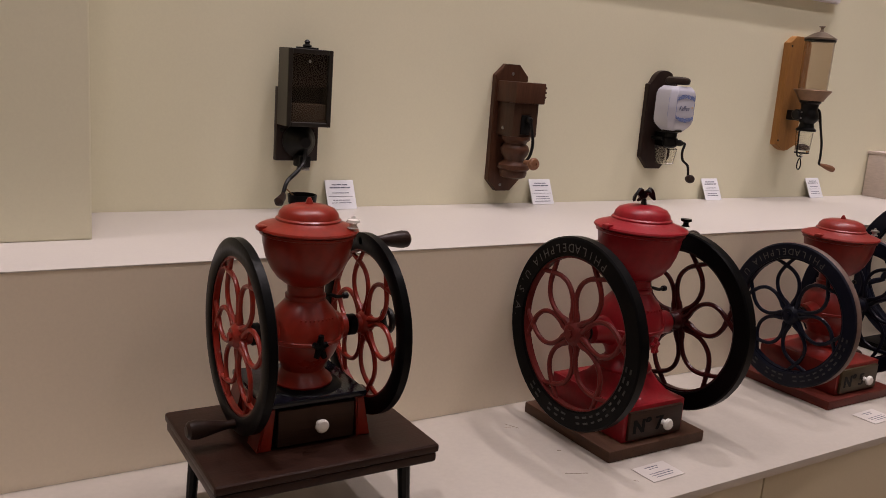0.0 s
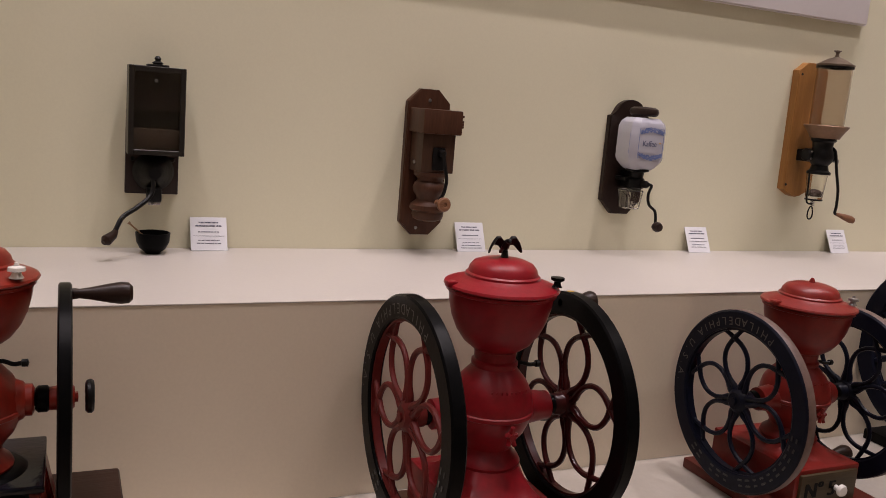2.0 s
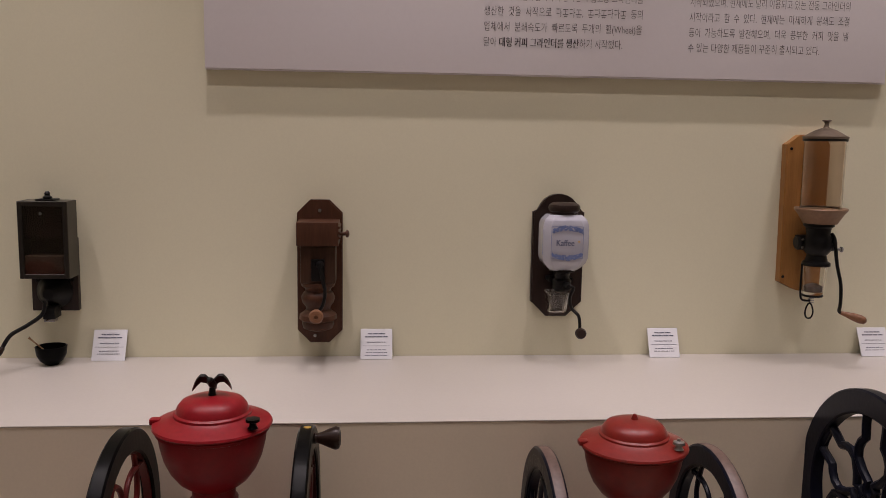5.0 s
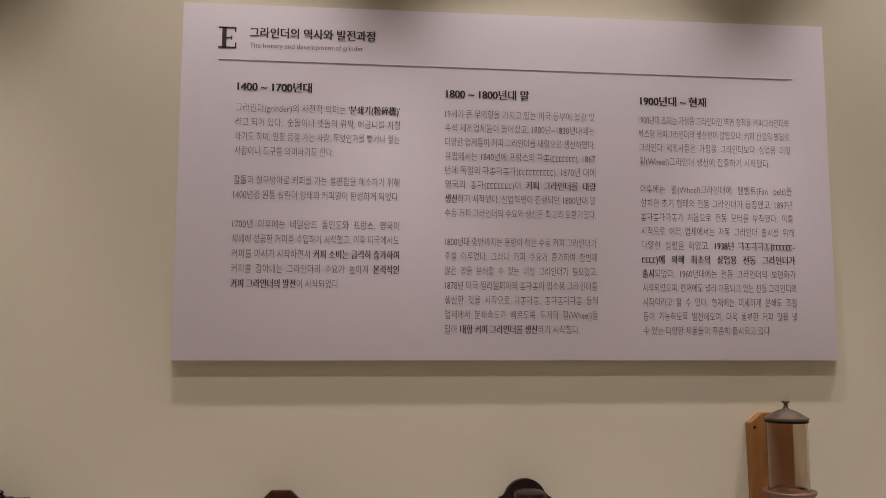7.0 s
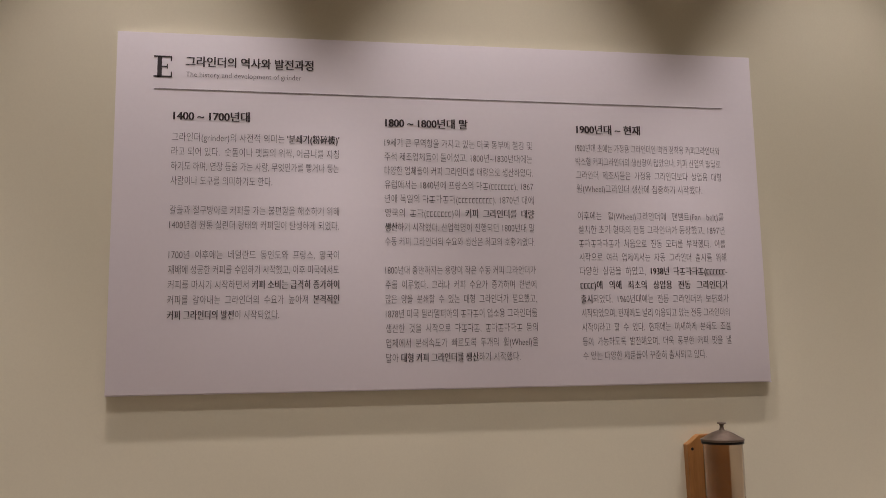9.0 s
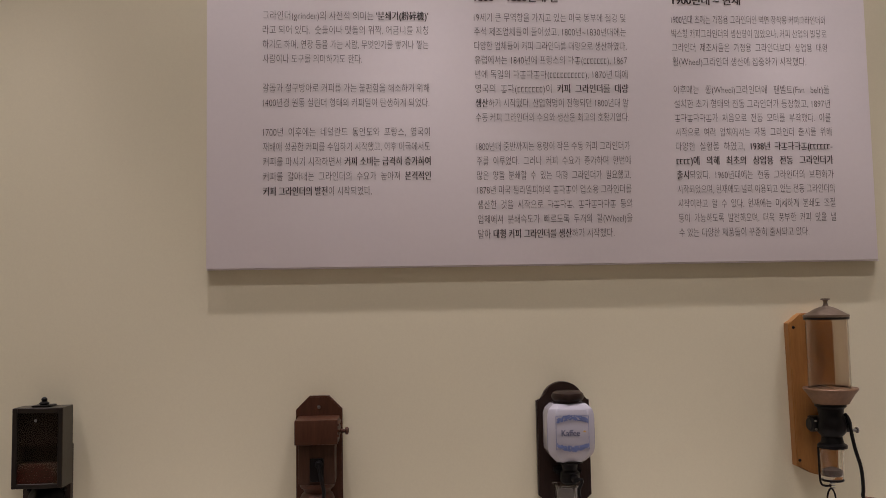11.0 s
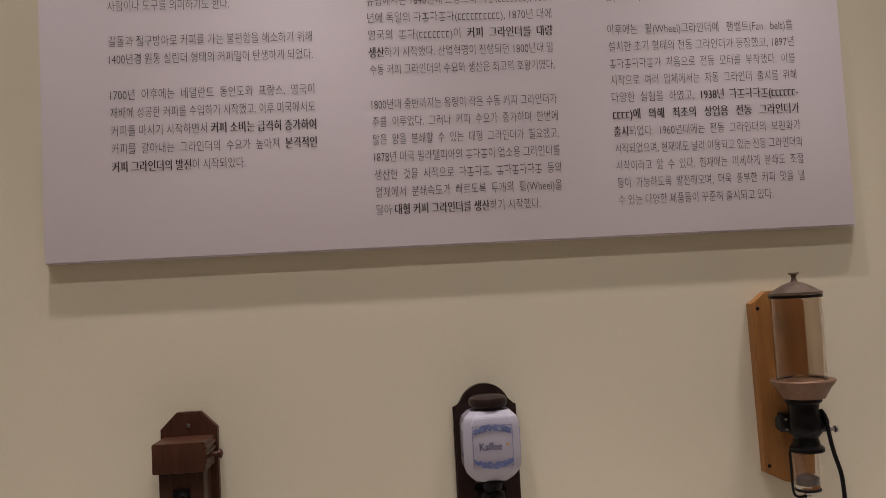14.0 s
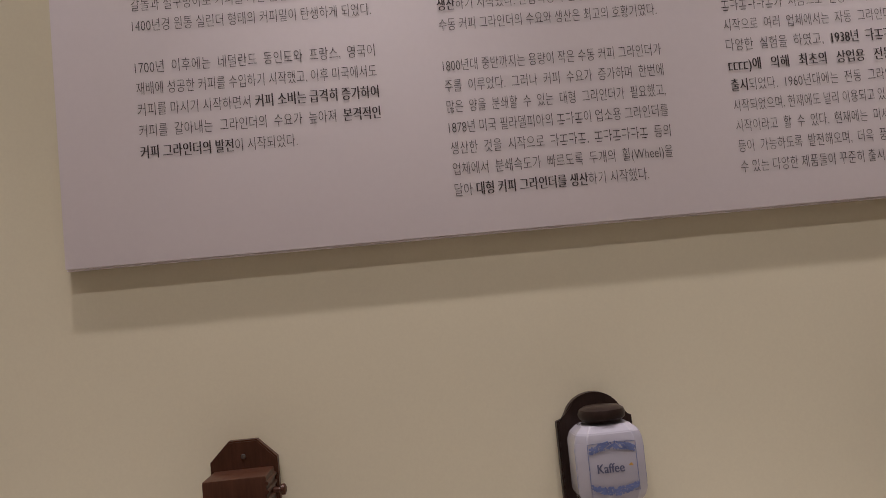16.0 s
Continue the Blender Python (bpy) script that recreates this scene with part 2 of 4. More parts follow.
def tube(points, radius, seg=10, closed=False, flat=1.0, bm=None):
    """A swept rod through points; radius a number or one a point; flat squeezes it along its second axis."""
    bm = bm or bmesh.new()
    ps = [Vector(p) for p in points]
    n = len(ps)
    rings, up = [], None
    for i, p in enumerate(ps):
        a = ps[(i - 1) % n] if closed or i else p
        b = ps[(i + 1) % n] if closed or i < n - 1 else p
        d = (b - a).normalized()
        if up is None:
            up = d.orthogonal().normalized()
        up = (up - d * up.dot(d)).normalized()
        side = d.cross(up)
        r = radius[i] if isinstance(radius, (list, tuple)) else radius
        rings.append([bm.verts.new(p + up * (r * math.cos(2 * math.pi * k / seg)) + side * (r * flat * math.sin(2 * math.pi * k / seg))) for k in range(seg)])
    m = n if closed else n - 1
    for i in range(m):
        a, b = rings[i], rings[(i + 1) % n]
        for k in range(seg):
            l = (k + 1) % seg
            bm.faces.new((a[k], a[l], b[l], b[k]))
    if not closed:
        bm.faces.new(rings[0][::-1])
        bm.faces.new(rings[-1])
    return bm


def smooth_path(points, steps=6):
    ps = [Vector(p) for p in points]
    out = []
    for i in range(len(ps) - 1):
        p0, p1, p2, p3 = ps[max(i - 1, 0)], ps[i], ps[i + 1], ps[min(i + 2, len(ps) - 1)]
        for s in range(steps):
            t = s / steps
            out.append(0.5 * (2 * p1 + (p2 - p0) * t + (2 * p0 - 5 * p1 + 4 * p2 - p3) * t * t + (3 * p1 - p0 - 3 * p2 + p3) * t ** 3))
    return out + [ps[-1]]


def prism(poly, y0, y1, bev=0.0, bm=None):
    """A board: the outline poly (x, z) from y0 (front) to y1."""
    bm = bm or bmesh.new()
    front = [bm.verts.new((x, y0, z)) for x, z in poly]
    back = [bm.verts.new((x, y1, z)) for x, z in poly]
    f = bm.faces.new(front)
    bm.faces.new(back[::-1])
    n = len(poly)
    for i in range(n):
        j = (i + 1) % n
        bm.faces.new((front[i], back[i], back[j], front[j]))
    if bev:
        bmesh.ops.bevel(bm, geom=list(f.edges), offset=bev, segments=2, affect="EDGES")
    return bm


def arc_points(cx, cz, r, a0, a1, n, rz=None):
    rz = rz or r
    return [(cx + r * math.cos(radians(a0 + (a1 - a0) * i / n)), cz + rz * math.sin(radians(a0 + (a1 - a0) * i / n))) for i in range(n + 1)]


TYPE = bpy.data.objects.new("letters", bpy.data.curves.new("letters", "FONT"))
TYPE.data.materials.append(M_INK)
TYPE.data.materials.append(M_INKLITE)


GLYPHS = {}


def set_type(chars, resolution, thin):
    """Makes all these characters' shapes at once, a line each, and keeps their points, faces and advances."""
    chars = sorted({c for c in chars if c != " " and (c, resolution, thin) not in GLYPHS})
    GLYPHS[(" ", resolution, thin)] = ([], [], 0.27)
    if not chars:
        return
    c = TYPE.data
    c.body, c.resolution_u, c.offset, c.space_line = "\n".join(ch + "l" for ch in chars), resolution, thin, 3
    for i in range(len(c.body)):
        c.body_format[i].material_index = 1 if i % 3 == 1 else 0
    me = TYPE.to_mesh()
    pts = [tuple(v.co) for v in me.vertices]
    rows_ = {}
    for p in me.polygons:
        mid = sum(pts[i][1] for i in p.vertices) / len(p.vertices)
        rows_.setdefault(round((0.38 - mid) / 3), ([], []))[p.material_index].append(tuple(p.vertices))
    TYPE.to_mesh_clear()
    for n, ch in enumerate(chars):
        own, stem = rows_[n]
        mine = sorted({i for f in own for i in f})
        at = {v: k for k, v in enumerate(mine)}
        GLYPHS[(ch, resolution, thin)] = ([(pts[i][0], pts[i][1] + 3 * n, 0) for i in mine], [tuple(at[i] for i in f) for f in own], min(pts[i][0] for f in stem for i in f) - 0.07)


def bar_glyph(bars, advance):
    pts, faces = [], []
    for x0, x1, y0, y1 in bars:
        faces.append(tuple(range(len(pts), len(pts) + 4)))
        pts += [(x0, y0, 0), (x1, y0, 0), (x1, y1, 0), (x0, y1, 0)]
    return pts, faces, advance


def blank_marks(resolution, thin):
    GLYPHS[("□", resolution, thin)] = bar_glyph(((0.08, 0.52, 0.66, 0.72), (0.66, 0.72, -0.06, 0.80), (0.10, 0.50, 0.26, 0.32), (0.72, 0.86, 0.38, 0.44)), 0.92)
    GLYPHS[("■", resolution, thin)] = bar_glyph(((0.10, 0.80, 0.62, 0.68), (0.42, 0.48, 0.24, 0.62), (0.06, 0.84, 0.18, 0.24), (0.20, 0.70, -0.04, 0.02)), 0.92)
    GLYPHS[("▯", resolution, thin)] = bar_glyph(((0.06, 0.13, 0.0, 0.54), (0.13, 0.40, 0.47, 0.54), (0.13, 0.38, 0.0, 0.06)), 0.48)


def letters(body, bold=(), resolution=3, thin=0.0):
    """Flat letters at size 1 as plain lists of points and faces (with a flag for bold ones)."""
    pts, faces, x = [], [], 0.0
    blank_marks(resolution, thin)
    set_type(body, resolution, thin)
    for n, ch in enumerate(body):
        gp, gf, step = GLYPHS[(ch, resolution, thin)]
        base, heavy = len(pts), any(p <= n < q for p, q in bold)
        pts += [(u + x, v, 0) for u, v, _ in gp]
        faces += [(tuple(i + base for i in f), heavy) for f in gf]
        x += step
    return pts, faces


def lettering(name, body, place, parent, material, bold=(), thick=0.05, label="", resolution=3, made=None, kind=""):
    """Letters laid by place((u, v)) -> point; bold runs are printed three times, a hair apart."""
    pts, faces = made or letters(body, bold, resolution)
    verts, polys = [], []
    for shift, only in ((0, False), (thick * 0.5, True), (thick, True), (-thick * 0.4, True)):
        base, used = len(verts), [f for f, b in faces if b or not only]
        if not used:
            continue
        lift = 0.004 * len(verts) / max(1, len(pts))
        verts += [place((u + shift, v, lift)) for u, v, _ in pts]
        polys += [tuple(i + base for i in f) for f in used]
    me = bpy.data.meshes.new(name)
    me.from_pydata(verts, [], polys)
    me.materials.append(material)
    ob = new(name, me)
    ob.parent = parent
    return tagged(ob, label, kind=kind)


# ---- the large structure ----
def structure(name, bm, material, label, category):
    return tagged(finish(name, bm, material, smooth=0), label, category, kind="structure")


X0, X1, Y0 = -1.8, 6.2, -3.2
structure("floor", block(X0, X1, Y0, WALL, -0.1, 0), M_FLOOR, "pale wooden gallery floor", "floor")
structure("ceiling", block(X0, X1, Y0, WALL, CEIL, CEIL + 0.1), M_CEIL, "plain white gallery ceiling", "ceiling")
structure("wall_north", block(X0, X1, WALL, WALL + 0.15, -0.1, CEIL + 0.1), M_WALL, "cream painted display wall", "wall")
structure("wall_south", block(X0, X1, Y0 - 0.15, Y0, -0.1, CEIL + 0.1), M_ROOM, "pale painted gallery wall", "wall")
structure("wall_west", block(X0 - 0.15, X0, Y0 - 0.15, WALL + 0.15, -0.1, CEIL + 0.1), M_ROOM, "pale painted gallery wall", "wall")
structure("wall_east", block(X1, X1 + 0.15, Y0 - 0.15, WALL + 0.15, -0.1, CEIL + 0.1), M_ROOM, "pale painted gallery wall", "wall")
structure("wall_pier", block(X0, 0.545, 1.93, WALL - 0.002, LEDGE, CEIL, 0.004), M_WALL, "cream painted wall pier above the shelf", "wall")

shelf = thing("display_shelf", (0, 0, 0), "built-in white upper display shelf along the wall", "shelf", kind="structure")
part("riser", block(X0 + 0.002, X1 - 0.002, LEDGE_Y + 0.002, WALL - 0.002, 0.0, LEDGE - 0.003), M_RISER, shelf, "beige painted front face")
part("shelf_top", block(X0 + 0.002, X1 - 0.002, LEDGE_Y, WALL - 0.002, LEDGE - 0.003, LEDGE, 0.001), M_LEDGE, shelf, "white shelf top")

counter = thing("display_counter", (0, 0, 0), "low white display counter with cream cabinet doors", "counter", kind="structure")
part("countertop", block(X0 + 0.002, X1 - 0.002, COUNTER_Y, LEDGE_Y + 0.004, COUNTER - 0.02, COUNTER, 0.002), M_COUNTER, counter, "white painted top board")
part("carcass", block(X0 + 0.004, X1 - 0.004, COUNTER_Y + 0.04, LEDGE_Y - 0.001, 0.0, COUNTER - 0.021), M_RISER, counter)
dx = 0.80
for i in range(-4, 6):
    a, b = 1.878 + dx * i + 0.003, 1.878 + dx * (i + 1) - 0.003
    if b < X1 and a > X0:
        part("cabinet_door", block(a, b, COUNTER_Y + 0.012, COUNTER_Y + 0.038, 0.06, COUNTER - 0.028, 0.0015), M_DOOR, counter, "plain cream cabinet door")

lamp = thing("ceiling_downlight", (LAMP_X[0], WALL - ROW_A, CEIL), "small round recessed ceiling downlight", "downlight", "ceiling downlights")
part("trim_ring", lathe([(0.036, -0.001), (0.052, -0.001), (0.054, -0.006), (0.046, -0.010), (0.038, -0.006), (0.036, -0.001)], 28), M_CEIL, lamp)
part("diffuser", lathe([(0.0, -0.002), (0.0355, -0.002), (0.0355, -0.0005), (0.0, -0.0005)], 24), M_LAMP, lamp, "glowing lamp disc")
for lx in LAMP_X:
    for ly in (WALL - ROW_A, WALL - ROW_B):
        if (lx, ly) != (LAMP_X[0], WALL - ROW_A):
            copy_thing(lamp, pose(lx, ly, CEIL))
# fittings for the added, unseen fill rows
for lx in (-0.2, 2.1, 4.4):
    copy_thing(lamp, pose(lx, -0.9, CEIL))
    copy_thing(lamp, pose(lx, -2.3, CEIL))


# ---- the printed history panel ----
PX0, PX1, PZ0, PZ1, PY = 1.540, 3.442, 1.712, 2.722, 2.226
panel = thing("history_panel", ((PX0 + PX1) / 2, WALL, PZ0), "large white printed panel about grinder history on the wall", "sign")
PO = Vector(panel.location)


def on_panel(x0, z0, sx, sz):
    return lambda p: (x0 + p[0] * sx - PO.x, PY - 0.0010 - 0.02 * p[2] - PO.y, z0 + p[1] * sz - PO.z)


part("board", block(PX0 - PO.x, PX1 - PO.x, PY - PO.y, -0.002, 0, PZ1 - PZ0, 0.0012), M_PANEL, panel, "white foam board")
part("bottom_rail", block(PX0 - PO.x - 0.001, PX1 - PO.x + 0.008, PY - PO.y + 0.010, -0.002, -0.003, -0.0005), M_PANEL, panel, "thin lower edge strip")
part("heading_rule", prism([(1.643 - PO.x, 2.5575 - PO.z), (3.340 - PO.x, 2.5515 - PO.z), (3.340 - PO.x, 2.5530 - PO.z), (1.643 - PO.x, 2.5590 - PO.z)], PY - 0.0012 - PO.y, PY + 0.001 - PO.y), M_RULE, panel, "thin grey rule")


def print_line(name, body, x0, x1, zmid, em, bold=(), material=None, thick=0.05):
    made = letters(body, bold, 3, -0.012 if material is None else 0.0)
    xs = [p[0] for p in made[0]]
    k = (x1 - x0) / (max(xs) - min(xs))
    return lettering(name, body, on_panel(x0 - min(xs) * k, zmid - 0.36 * em, k, em), panel, material or M_INKLITE, bold, thick, made=made, kind="stuff")


def runs(text):
    """Marks *bold* runs: the plain text and the index ranges that are bold."""
    out, spans, start = "", [], None
    for ch in text:
        if ch == "*":
            if start is None:
                start = len(out)
            else:
                spans.append((start, len(out)))
                start = None
        else:
            out += ch
    return out, spans


# the big serif letter of the heading
EX, EZ = 1.640, 2.592
ebm = bmesh.new()
for a, b, c, d in ((0.010, 0.022, 0, 0.062), (0, 0.050, 0, 0.004), (0, 0.049, 0.058, 0.062), (0.022, 0.038, 0.0295, 0.0325), (0.0465, 0.050, 0.004, 0.016), (0.0455, 0.049, 0.047, 0.058), (0.0355, 0.038, 0.024, 0.038)):
    block(EX + a - PO.x, EX + b - PO.x, PY - 0.0012 - PO.y, PY + 0.0005 - PO.y, EZ + c - PO.z, EZ + d - PO.z, bm=ebm)
part("heading_letter", ebm, M_INK, panel, "large dark serif letter E", 0)
print_line("heading_text", "그라인더의 역사와 발전과정", 1.727, 2.082, 2.640, 0.034, ((0, 14),), M_INK, 0.035)
print_line("subheading_text", "The history and development of grinder", 1.728, 2.049, 2.603, 0.0215)
C1, C2, C3 = (1.694, 2.156), (2.287, 2.726), (2.860, 3.322)
# top line and line pitch of each column
L1, L2, L3 = (2.4205, 0.04145), (2.4180, 0.04130), (2.4150, 0.04127)
for body, x, w, z in (("1400 ~ 1700년대", C1[0] + 0.003, 0.207, 2.4815), ("1800 ~ 1800년대 말", C2[0] + 0.003, 0.242, 2.4775), ("1900년대 ~ 현재", C3[0] + 0.006, 0.200, 2.4730)):
    print_line("column_title", body, x, x + w, z, 0.032, ((0, len(body)),), M_INK, 0.045)
# trade names are blanked with plain bars
COLUMN1 = ["그라인더(grinder)의 사전적 의미는 *'분쇄기(粉碎機)'*", "라고 되어 있다.  숫돌이나 맷돌의 위짝, 어금니를 지칭", "하기도 하며, 연장 등을 가는 사람, 무엇인가를 빻거나 찧는", ("사람이나 도구를 의미하기도 한다.", 0.595), None,
           "갈돌과 절구방아로 커피를 가는 불편함을 해소하기 위해", "1400년경 원통 실린더 형태의 커피밀이 탄생하게 되었다.", None,
           "1700년  이후에는  네덜란드  동인도와  프랑스,  영국이", "재배에 성공한 커피를 수입하기 시작했고, 이후 미국에서도", "커피를 마시기 시작하면서 *커피 소비는 급격히 증가하여*", "커피를  갈아내는  그라인더의  수요가  높아져  *본격적인*", ("*커피 그라인더의 발전*이 시작되었다.", 0.645)]
COLUMN2 = ["19세기 큰 무역항을 가지고 있는 미국 동부에 철강 및", "주석 제조업체들이 들어섰고, 1800년~1830년대에는", "다양한 업체들이 커피 그라인더를 대량으로 생산하였다.", "유럽에서는 1840년에 프랑스의 □■(▯▯▯▯▯▯▯), 1867", "년에 독일의 □■□■□(▯▯▯▯▯▯▯▯▯▯), 1870년 대에", "영국의  ■□(▯▯▯▯▯▯▯)이  *커피  그라인더를  대량*", "*생산*하기 시작했다. 산업혁명이 진행되던 1800년대 말", "수동 커피 그라인더의 수요와 생산은 최고의 호황기였다.", None,
           "1800년대 중반까지는 용량이 작은 수동 커피 그라인더가", "주를  이루었다.  그러나  커피  수요가  증가하며  한번에", "많은  양을  분쇄할  수  있는  대형  그라인더가  필요했고,", "1878년 미국 필라델피아의 ■□■이 업소용 그라인더를", "생산한  것을  시작으로  □■□■,  ■□■□□■  등의", "업체에서  분쇄속도가  빠르도록  두개의  휠(Wheel)을", ("달아 *대형 커피 그라인더를 생산*하기 시작했다.", 0.878)]
COLUMN3 = ["1900년대 초에는 가정용 그라인더인 벽면 장착용 커피그라인더와", "박스형 커피그라인더의 생산량이 많았으나, 커피 산업의 발달로", "그라인더  제조사들은  가정용  그라인더보다  상업용  대형", ("휠(Wheel)그라인더 생산에 집중하기 시작했다.", 0.86), None,
           "이후에는   휠(Wheel)그라인더에   팬벨트(Fan   belt)를", "설치한 초기 형태의 전동 그라인더가 등장했고, 1897년", "■□■□□■가  처음으로  전동  모터를  부착했다.  이를", "시작으로  여러  업체에서는  자동  그라인더  출시를  위해", "다양한  실험을  하였고,  *1938년  □■□□■(▯▯▯▯▯▯-*", "*▯▯▯▯)에   의해   최초의   상업용   전동   그라인더가*", "*출시*되었다.  1960년대에는  전동  그라인더의  보편화가", "시작되었으며, 현재에도 널리 이용되고 있는 전동 그라인더의", "시작이라고  할  수  있다.  현재에는  미세하게  분쇄도  조절", "등이  가능하도록  발전해오며,  더욱  풍부한  커피  맛을  낼", ("수 있는 다양한 제품들이 꾸준히 출시되고 있다.", 0.823)]
blank_marks(3, -0.012)
set_type("".join(r if isinstance(r, str) else r[0] for col in (COLUMN1, COLUMN2, COLUMN3) for r in col if r), 3, -0.012)
for (cx0, cx1), (top, pitch), rows_ in ((C1, L1, COLUMN1), (C2, L2, COLUMN2), (C3, L3, COLUMN3)):
    for i, row in enumerate(rows_):
        if row is None:
            continue
        text, share = row if isinstance(row, tuple) else (row, 1.0)
        body, spans = runs(text)
        print_line("text_line", body, cx0, cx0 + (cx1 - cx0) * share, top - pitch * i, 0.0285, spans)


# ---- small parts shared by the mills ----
def turned_handle(length, r, axis, at, sign, bm=None):
    prof = [(0.0, 0.0), (0.45, 0.0), (0.5, 0.03), (0.42, 0.12), (0.55, 0.3), (0.85, 0.6), (1.0, 0.8), (0.92, 0.93), (0.6, 0.99), (0.0, 1.0)]
    return lathe([(r * a, sign * length * b) for a, b in prof], 22, axis, at, bm)


def knob(r, depth, at):
    """A china knob pointing to -y."""
    prof = [(0.0, 0.0), (0.5, 0.0), (0.42, 0.3), (0.6, 0.45), (1.0, 0.6), (1.0, 0.8), (0.8, 0.95), (0.3, 1.0), (0.0, 1.0)]
    return lathe([(r * a, depth * b) for a, b in prof], 24, "y", at)


# ---- wheel coffee mills ----
def wheel(mill, x, hub_z, R, rin, width, side, rim_mat, petal_mat, start, cusped=False, handle_at=None, hub_eye=False, words=False, rim_edge=None, handle_len=0.075, fleck=False):
    """One flywheel with six looped spokes, axis along x; side is the way that its outer face looks."""
    w = width / 2
    prof = [(rin, -w * 0.8), (rin + 0.004, -w), (R - 0.004, -w), (R, -w * 0.75), (R, w * 0.75), (R - 0.004, w), (rin + 0.004, w), (rin, w * 0.8), (rin, -w * 0.8)]
    rim = part("wheel", lathe(prof, 72, "x"), rim_mat, mill, "cast iron flywheel rim")
    rim.location = (x, 0, hub_z)
    if rim_edge:
        part("rim_band", lathe([(R + 0.0004, -w * 0.72), (R + 0.0012, -w * 0.6), (R + 0.0012, w * 0.6), (R + 0.0004, w * 0.72)], 72, "x"), rim_edge, rim, "worn brown tread")
    rh = R * 0.13
    rc, a, b = (rh + rin) / 2, (rin - rh) / 2 + 0.004, R * 0.166
    for k in range(6):
        t0 = radians(start + 60 * k)
        def turned(u, v):
            return (0, u * math.cos(t0) - v * math.sin(t0), u * math.sin(t0) + v * math.cos(t0))
        if cusped:
            half_width = [(0.0, 0.03), (0.05, 0.055), (0.10, 0.06), (0.17, 0.04), (0.26, 0.12), (0.38, 0.185), (0.50, 0.19), (0.60, 0.16), (0.67, 0.115), (0.74, 0.118), (0.84, 0.124), (0.93, 0.122), (1.0, 0.120)]
            loop = [(u, v) for u, v in half_width] + [(u, -v) for u, v in half_width[::-1]]
            part("spoke_loop", tube([turned(rh + (rin + 0.006 - rh) * u, R * v * 1.1) for u, v in loop], R * 0.037, 8, True), petal_mat, rim)
        else:
            # a leaf-shaped loop whose two strands cross at the tip and run on to the rim
            leaf = [(0.10, 0.030), (0.16, 0.052), (0.23, 0.108), (0.33, 0.158), (0.43, 0.173), (0.52, 0.155), (0.60, 0.104), (0.65, 0.050), (0.68, 0.008), (0.73, -0.062), (0.790, -0.160)]
            thick = [0.040, 0.036, 0.029, 0.026, 0.026, 0.026, 0.026, 0.028, 0.030, 0.026, 0.022]
            for sg in (-1, 1):
                strand = smooth_path([turned(R * u, R * v * sg) for u, v in leaf], 3)
                radii = [R * (thick[n // 3] + (thick[min(n // 3 + 1, 10)] - thick[n // 3]) * (n % 3) / 3) for n in range(len(strand))]
                part("spoke_strand", tube(strand, radii, 8), petal_mat, rim)
    if not cusped:
        part("inner_ring", lathe([(rin - 0.004, -w * 0.55), (rin + 0.001, -w * 0.6), (rin + 0.001, w * 0.6), (rin - 0.004, w * 0.55), (rin - 0.004, -w * 0.55)], 72, "x"), petal_mat, rim)
    part("wheel_hub", lathe([(0, -0.014), (R * 0.09, -0.014), (R * 0.1, -0.012), (R * 0.13, -0.007), (R * 0.15, 0), (R * 0.13, 0.007), (R * 0.1, 0.012), (R * 0.09, 0.014), (0, 0.014)], 26, "x"), petal_mat, rim)
    part("hub_boss", lathe([(0, 0), (R * 0.105, 0), (R * 0.095, -side * 0.020), (R * 0.080, -side * 0.024), (0, -side * 0.024)], 24, "x", (-side * 0.010, 0, 0)), petal_mat, rim)
    part("axle_nut", lathe([(0, 0), (R * 0.045, 0), (R * 0.045, side * 0.005), (0, side * 0.006)], 6, "x", (side * 0.0135, 0, 0)), M_BRASS if cusped else petal_mat, rim)
    if hub_eye:
        ring = [(side * 0.034, -0.028 + 0.019 * math.cos(2 * math.pi * i / 18), 0.010 + 0.019 * math.sin(2 * math.pi * i / 18)) for i in range(18)]
        part("wing_nut", tube(ring, 0.0065, 8, True), M_IRON, rim, "dark ring-shaped thumb nut")
    if handle_at is not None:
        t0 = radians(handle_at)
        rr = (R + rin) / 2
        hy, hz = rr * math.cos(t0), rr * math.sin(t0)
        part("crank_handle", turned_handle(handle_len, R * 0.10, "x", (side * w, hy, hz), side), M_HANDLE, rim, "turned dark wooden crank handle")
        part("handle_bolt", lathe([(0, 0), (0.008, 0), (0.008, 0.004), (0, 0.005)], 8, "x", (-side * w, hy, hz)), M_IRON, rim)
    if fleck:
        ta = radians(83)
        spot_bm = lathe([(0, -0.001), (0.008, -0.001), (0.007, 0.0012), (0, 0.0014)], 14)
        spot_bm.transform(Matrix.Translation((side * w * 0.15, R * math.cos(ta), R * math.sin(ta))) @ Matrix.Rotation(ta - math.pi / 2, 4, "X"))
        part("gold_fleck", spot_bm, M_GOLD, rim, "worn gold spot on the tread")
